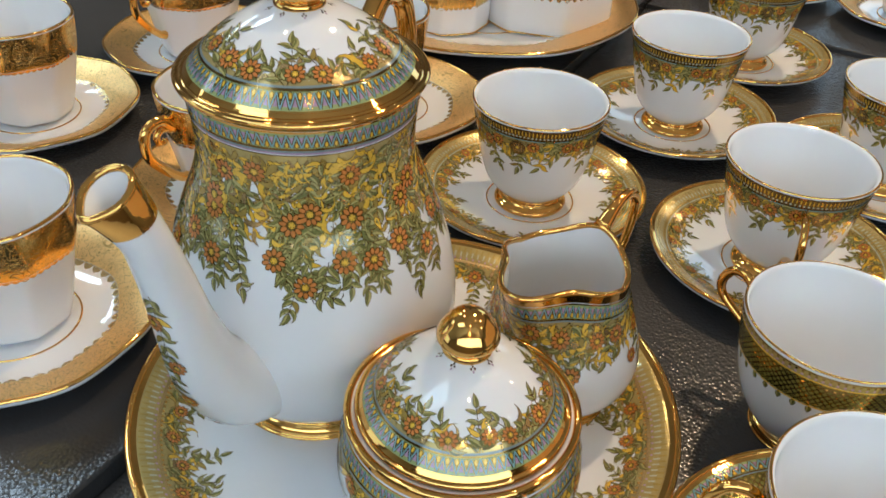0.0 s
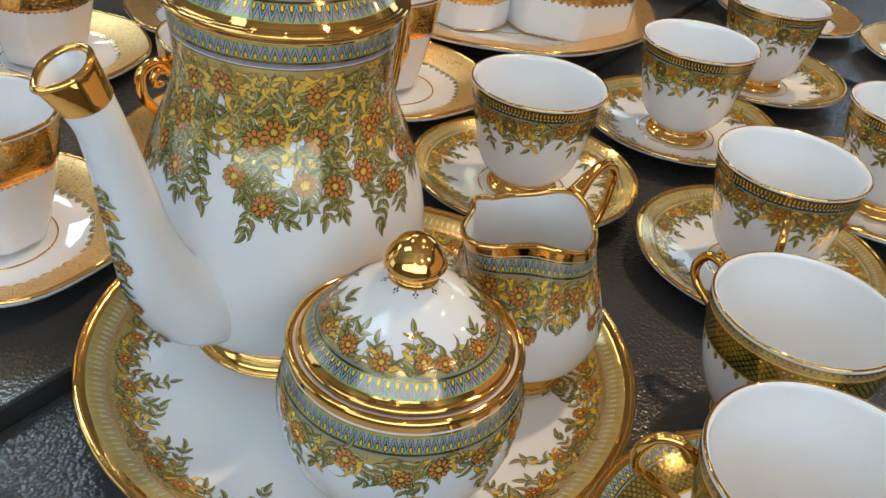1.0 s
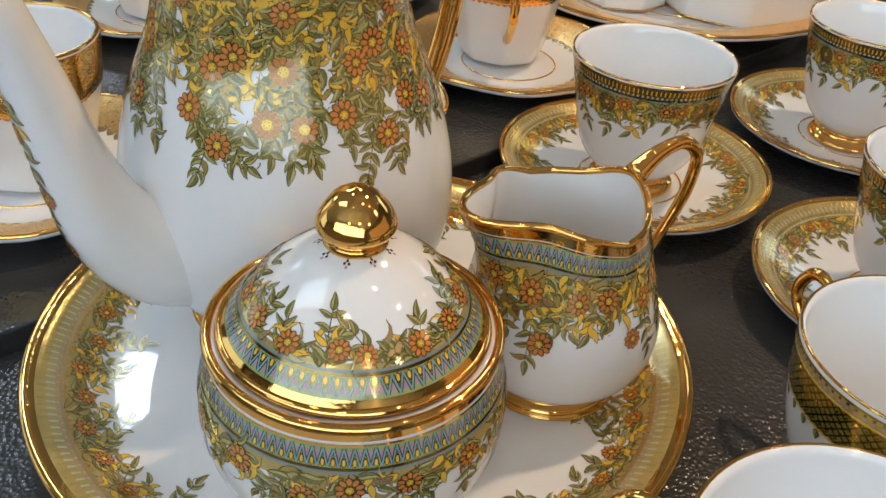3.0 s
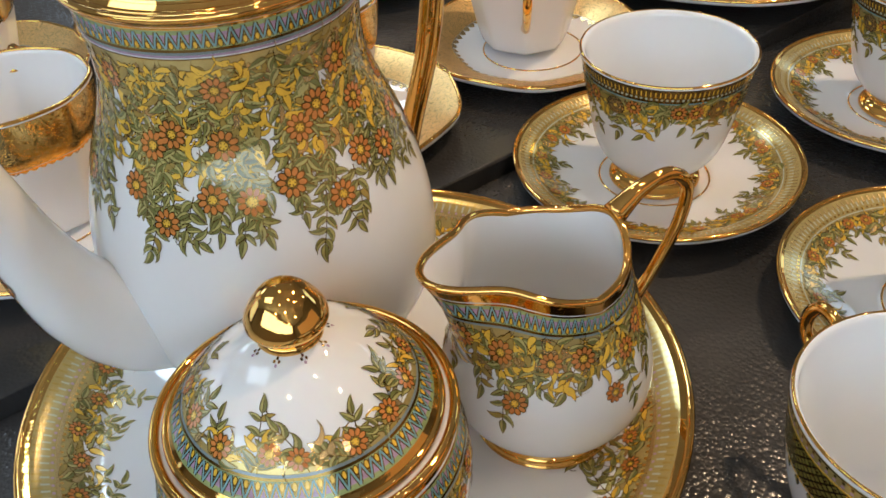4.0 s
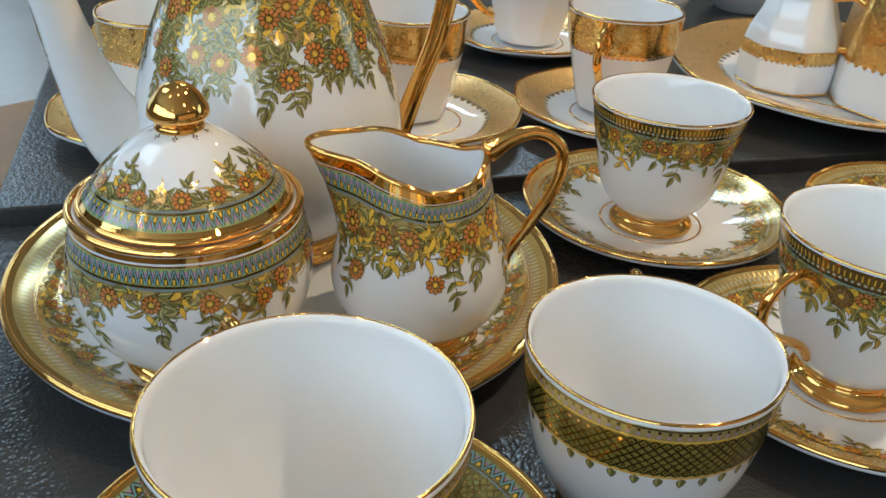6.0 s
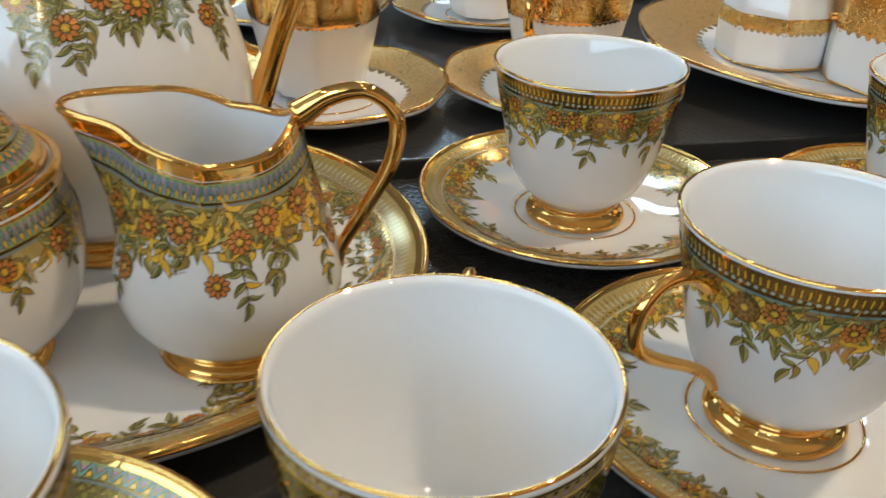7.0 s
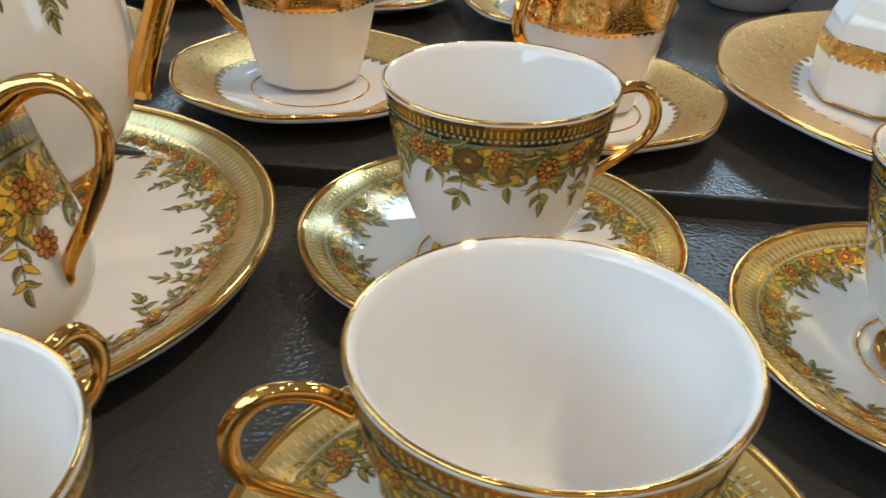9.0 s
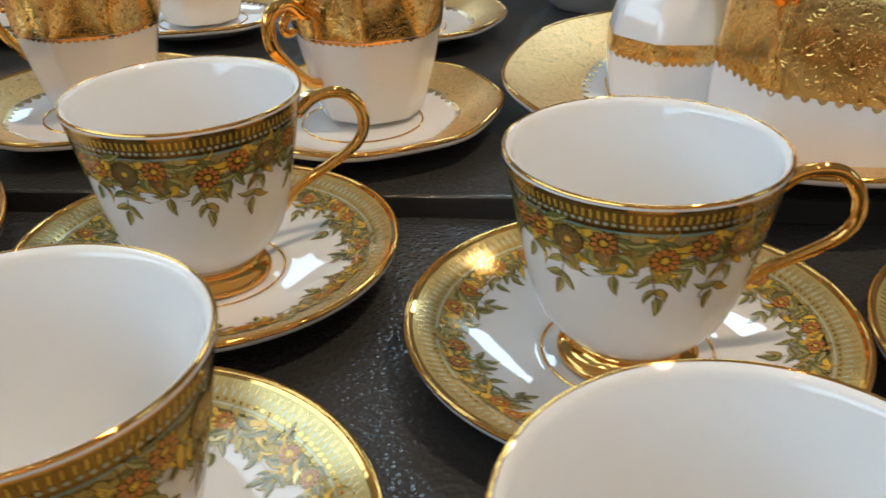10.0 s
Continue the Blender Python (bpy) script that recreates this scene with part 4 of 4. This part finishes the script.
OCT_OUT = spline([(0.0405, 0.0720), (0.0400, 0.0640), (0.0388, 0.0520), (0.0372, 0.0440), (0.0352, 0.0340), (0.0326, 0.0220), (0.0296, 0.0100), (0.0272, 0.0030)], 5)


def oct_shape(a, r, z):
    return octagon(a, r, z, 0.92, 44)


def cup_shape(a, r, z):
    """Faceted below, almost round at the lip."""
    return octagon(a, r, z, 0.80 - 0.55 * min(1.0, max(0.0, (z - 0.040) / 0.030)), 40)


def oct_surface(line, shape=oct_shape):
    base = Turned(line)

    def surf(th, s):
        p = base(th, s)
        r = math.hypot(p[0], p[1])
        k = shape(th, r, p[2]) / r
        return np.array((p[0] * k, p[1] * k, p[2]))
    return surf


def scallops(d, s, n, w, h, mat):
    for k in range(n):
        d.poly(2 * math.pi * k / n, s, [(-w / 2, 0), (-w * 0.35, h * 0.6), (0, h), (w * 0.35, h * 0.6), (w / 2, 0)], mat, 0)


def octagon_cup():
    cup = empty("coffee_cup", "octagonal white porcelain coffee cup with engraved gold band", "coffee cup", (0, 0, 0), group="octagonal coffee cups")
    inner = [(r - 0.0024, z + 0.0012) for r, z in OCT_OUT if z > 0.006]
    lathe("body", [(0.0, 0.0015)] + OCT_OUT[::-1] + [(0.0402, 0.0732), (0.0390, 0.0734)] + inner[1:] + [(0.0, 0.0060)], PORCELAIN, cup, "white octagonal porcelain body", 96, cup_shape)
    lathe("rim", ring_line(0.0396, 0.0730, 0.0010, 8), GOLD, cup, "gold rim line", 96, cup_shape)
    band = [(r + 0.00025, z) for r, z in OCT_OUT if z > 0.0480]
    lathe("gold_band", band, ENGRAVED, cup, "engraved gold band", 96, cup_shape)
    d = Decal(oct_surface(OCT_OUT, cup_shape))
    d.ring(0.0238, 0.0247, dGOLD, 3, 160)
    scallops(d, 0.0247, 56, 0.0036, 0.0014, dBUFF)
    d.made(cup, label="gold scalloped edging")
    pts = [(0.0395, 0, 0.0600), (0.0480, 0, 0.0670), (0.0590, 0, 0.0640), (0.0600, 0, 0.0500), (0.0500, 0, 0.0360), (0.0405, 0, 0.0270), (0.0340, 0, 0.0240)]
    handle = tube("handle", pts, [0.0036, 0.0028, 0.0028, 0.0028, 0.0026, 0.0024, 0.0030], GOLD, cup, "bright gold scrolled handle", 12, 6, 1.2, (0, 1, 0))
    curl = [(0.0478 + (0.0066 - 0.0009 * q) * math.cos(2.4 - 1.0 * q), 0, 0.0560 + (0.0066 - 0.0009 * q) * math.sin(2.4 - 1.0 * q)) for q in range(6)]
    tube("scroll", curl, [0.0022, 0.0021, 0.0020, 0.0018, 0.0017, 0.0019], GOLD, handle, "small gold curl inside the handle", 10, 5, 1.1, (0, 1, 0))
    return cup


def dish_shape(a, r, z):
    return octagon(a, r, z, 0.85 if r < 0.1 else 0.60, 14)


OSAU_TOP = spline([(0.0765, 0.0160), (0.0700, 0.0142), (0.0600, 0.0105), (0.0510, 0.0068), (0.0440, 0.0052), (0.0380, 0.0046)], 5)


def octagon_dish(name, label, category, top, scale, group, n_scal):
    dish = empty(name, label, category, (0, 0, 0), group=group)
    top = [(r * scale, z * (1 + (scale - 1) * 0.5)) for r, z in top]
    under = [(r, z - 0.0034) for r, z in top]
    foot = top[-1][0] * 0.72
    line = [(0.0, 0.0018), (foot - 0.002, 0.0018), (foot, 0.0002), (foot + 0.002, 0.0002), (foot + 0.003, 0.0016)] + under[::-1] + [(top[0][0] + 0.0004, top[0][1] - 0.002)] + top + [(0.0, top[-1][1])]
    lathe("body", line, PORCELAIN, dish, "white octagonal porcelain dish", 128, dish_shape)
    lathe("rim", ring_line(top[0][0] - 0.0004, top[0][1] - 0.0004, 0.0012, 8), GOLD, dish, "gold rim line", 128, dish_shape)
    lathe("well_line", ring_line(top[-1][0] * 0.84, top[-1][1] + 0.0002, 0.0005, 8), GOLD, dish, "thin gold line round the well", 128)
    surf = Turned(top)

    def osurf(th, s):
        p = surf(th, s)
        r = math.hypot(p[0], p[1])
        k = dish_shape(th, r, p[2]) / r
        return np.array((p[0] * k, p[1] * k, p[2]))
    run = np.concatenate([[0], np.cumsum(np.hypot(*np.diff(np.array(top), axis=0).T))])
    wide = run[-1] * 0.60
    verts, n = [], 128
    steps = 8
    for i in range(steps):
        for k in range(n):
            p = osurf(2 * math.pi * k / n, 0.001 + (wide - 0.001) * i / (steps - 1))
            verts.append(p + np.array((0, 0, 0.0003)))
    mesh_object("gold_border", verts, grid_faces(steps, n), [BORDER], dish, "broad engraved gold border")
    d = Decal(osurf, -1)
    scallops(d, wide, n_scal, 0.0066, 0.0040, dBUFF)
    d.made(dish, label="scalloped edge of the gold border")
    return dish


BORDER = engraved_gold("matt_gold_border", (0.55, 0.33, 0.115, 1), (0.95, 0.62, 0.26, 1), 0.9, 0.36)

ocup = octagon_cup()
osau = octagon_dish("saucer", "octagonal white porcelain saucer with broad engraved gold border", "saucer", OSAU_TOP, 0.995, "octagonal saucers", 48)
GILT = [  # x, y of the saucer, handle direction, how far the cup stands off its middle
    (-0.0265, 0.5820, -125, -0.0110, 0.0030), (0.0545, 0.7035, -70, -0.0090, 0.0095), (-0.1240, 0.4490, 130, 0.0, 0.004), (-0.1972, 0.6736, -125, 0.0, 0.0), (-0.1053, 0.7938, -120, 0.0, 0.0), (-0.2700, 0.5489, -125, 0.0, 0.0)]
for i, (cx, cy, turn, dx, dy) in enumerate(GILT):
    mc, ms = pose(cx + dx, cy + dy, RISE + 0.0046, 0, 0, turn), pose(cx, cy, RISE, 0, 0, turn)
    if i == 0:
        ocup.matrix_world, osau.matrix_world = mc, ms
    else:
        copy_thing(ocup, mc)
        copy_thing(osau, ms)

# big octagonal plate with its pots
plate = octagon_dish("serving_plate", "large octagonal serving plate with broad gold border", "serving plate", OSAU_TOP, 1.9, "", 64)
plate.matrix_world = pose(0.1355, 0.9060, RISE, 0, 0, 22.5)


def octagon_pot(at, turn, label, line, band, spout):
    """A faceted pot: its wall line, the heights of its gold band, and whether it has a spout."""
    vessel = empty("coffee_pot", label, "coffee pot", at, turn)
    out = spline(line, 8)
    top_r, top_z = out[0]
    lathe("body", [(0.0, 0.001)] + out[::-1] + [(top_r - 0.003, top_z + 0.001), (top_r - 0.004, top_z - 0.015), (0.0, top_z - 0.016)], PORCELAIN, vessel, "white octagonal porcelain body", 128, oct_shape)
    lathe("rim", ring_line(top_r - 0.0010, top_z, 0.0014, 8), GOLD, vessel, "gold rim line", 128, oct_shape)
    lathe("gold_band", [(r + 0.0003, z) for r, z in out if band[0] < z < band[1]], ENGRAVED, vessel, "engraved gold band", 128, oct_shape)
    lathe("foot", ring_line(out[-1][0] + 0.0006, 0.0024, 0.0007, 8), GOLD, vessel, "thin gold line round the foot", 128, oct_shape)
    d = Decal(oct_surface(out))
    run = sum(math.hypot(a[0] - b[0], a[1] - b[1]) for a, b in zip(out[:-1], out[1:]) if b[1] > band[0])
    d.ring(run - 0.0008, run, dGOLD, 3, 160)
    scallops(d, run, 56, 0.0044, 0.0026, dBUFF)
    d.made(vessel, label="gold scalloped edging")
    r_mid = max(r for r, z in out)
    hl = [(-top_r - 0.001, 0, top_z * 0.90), (-top_r - 0.022, 0, top_z * 0.93), (-r_mid - 0.026, 0, top_z * 0.72), (-r_mid - 0.014, 0, top_z * 0.52), (-r_mid - 0.0005, 0, top_z * 0.46)]
    tube("handle", hl, [q * min(1.0, top_z / 0.13) for q in (0.0042, 0.0034, 0.0034, 0.0030, 0.0040)], GOLD, vessel, "scrolled gold handle", 12, 6, 1.2, (0, 1, 0))
    if spout:
        tube("spout", [(r_mid * 0.8, 0, top_z * 0.35), (r_mid + 0.018, 0, top_z * 0.50), (r_mid + 0.030, 0, top_z * 0.80), (r_mid + 0.040, 0, top_z * 0.97)], [0.017, 0.013, 0.009, 0.008], ENGRAVED, vessel, "engraved gold spout", 16, 8)
    return vessel


octagon_pot((0.1920, 0.9020, RISE + 0.0067), 100, "octagonal white porcelain coffee pot with engraved gold upper half",
            [(0.036, 0.165), (0.041, 0.150), (0.050, 0.115), (0.0585, 0.085), (0.063, 0.055), (0.0655, 0.030), (0.066, 0.012), (0.065, 0.002)], (0.034, 0.170), True)
octagon_pot((0.1010, 0.8690, RISE + 0.0067), 172, "small octagonal white porcelain jug with narrow gold band",
            [(0.024, 0.082), (0.025, 0.070), (0.029, 0.058), (0.0345, 0.046), (0.0375, 0.034), (0.0385, 0.020), (0.038, 0.008), (0.037, 0.002)], (0.027, 0.0365), False)

# more of the gilt set on the neighbouring table
for cx, cy, turn in ((0.4350, 1.0200, 40), (0.5650, 0.9480, 70)):
    copy_thing(ocup, pose(cx, cy, 0.0086, 0, 0, turn))
    copy_thing(osau, pose(cx, cy, 0.0040, 0, 0, turn))


def bowl(at, r, h, label, gilt=False):
    """A footed bowl; gilt: with an engraved gold band inside the lip."""
    dish = empty("bowl", label, "bowl", at, 0, "" if gilt else "white bowls")
    out = spline([(r * 0.5, 0.0), (r * 0.62, h * 0.12), (r * 0.9, h * 0.45), (r, h), (r * 0.96, h * 0.99), (r * 0.86, h * 0.5), (r * 0.5, h * 0.16), (0.0, h * 0.12)], 5)
    lathe("body", [(0.0, 0.001)] + out, PORCELAIN, dish, "white porcelain body", 64)
    lathe("rim", ring_line(r * 0.98, h, 0.0010, 8), GOLD, dish, "gold rim line", 64)
    if gilt:
        lathe("gold_band", [(q - 0.0004, z + 0.0004) for q, z in out[20:27]], BORDER, dish, "broad engraved gold band inside", 64)


bowl((-0.105, 0.955, RISE), 0.060, 0.055, "plain white porcelain bowl on the raised board")
bowl((-0.060, 1.100, RISE), 0.060, 0.055, "plain white porcelain bowl on the raised board")
bowl((0.325, 1.085, RISE), 0.072, 0.034, "shallow white porcelain bowl with engraved gold inside", True)
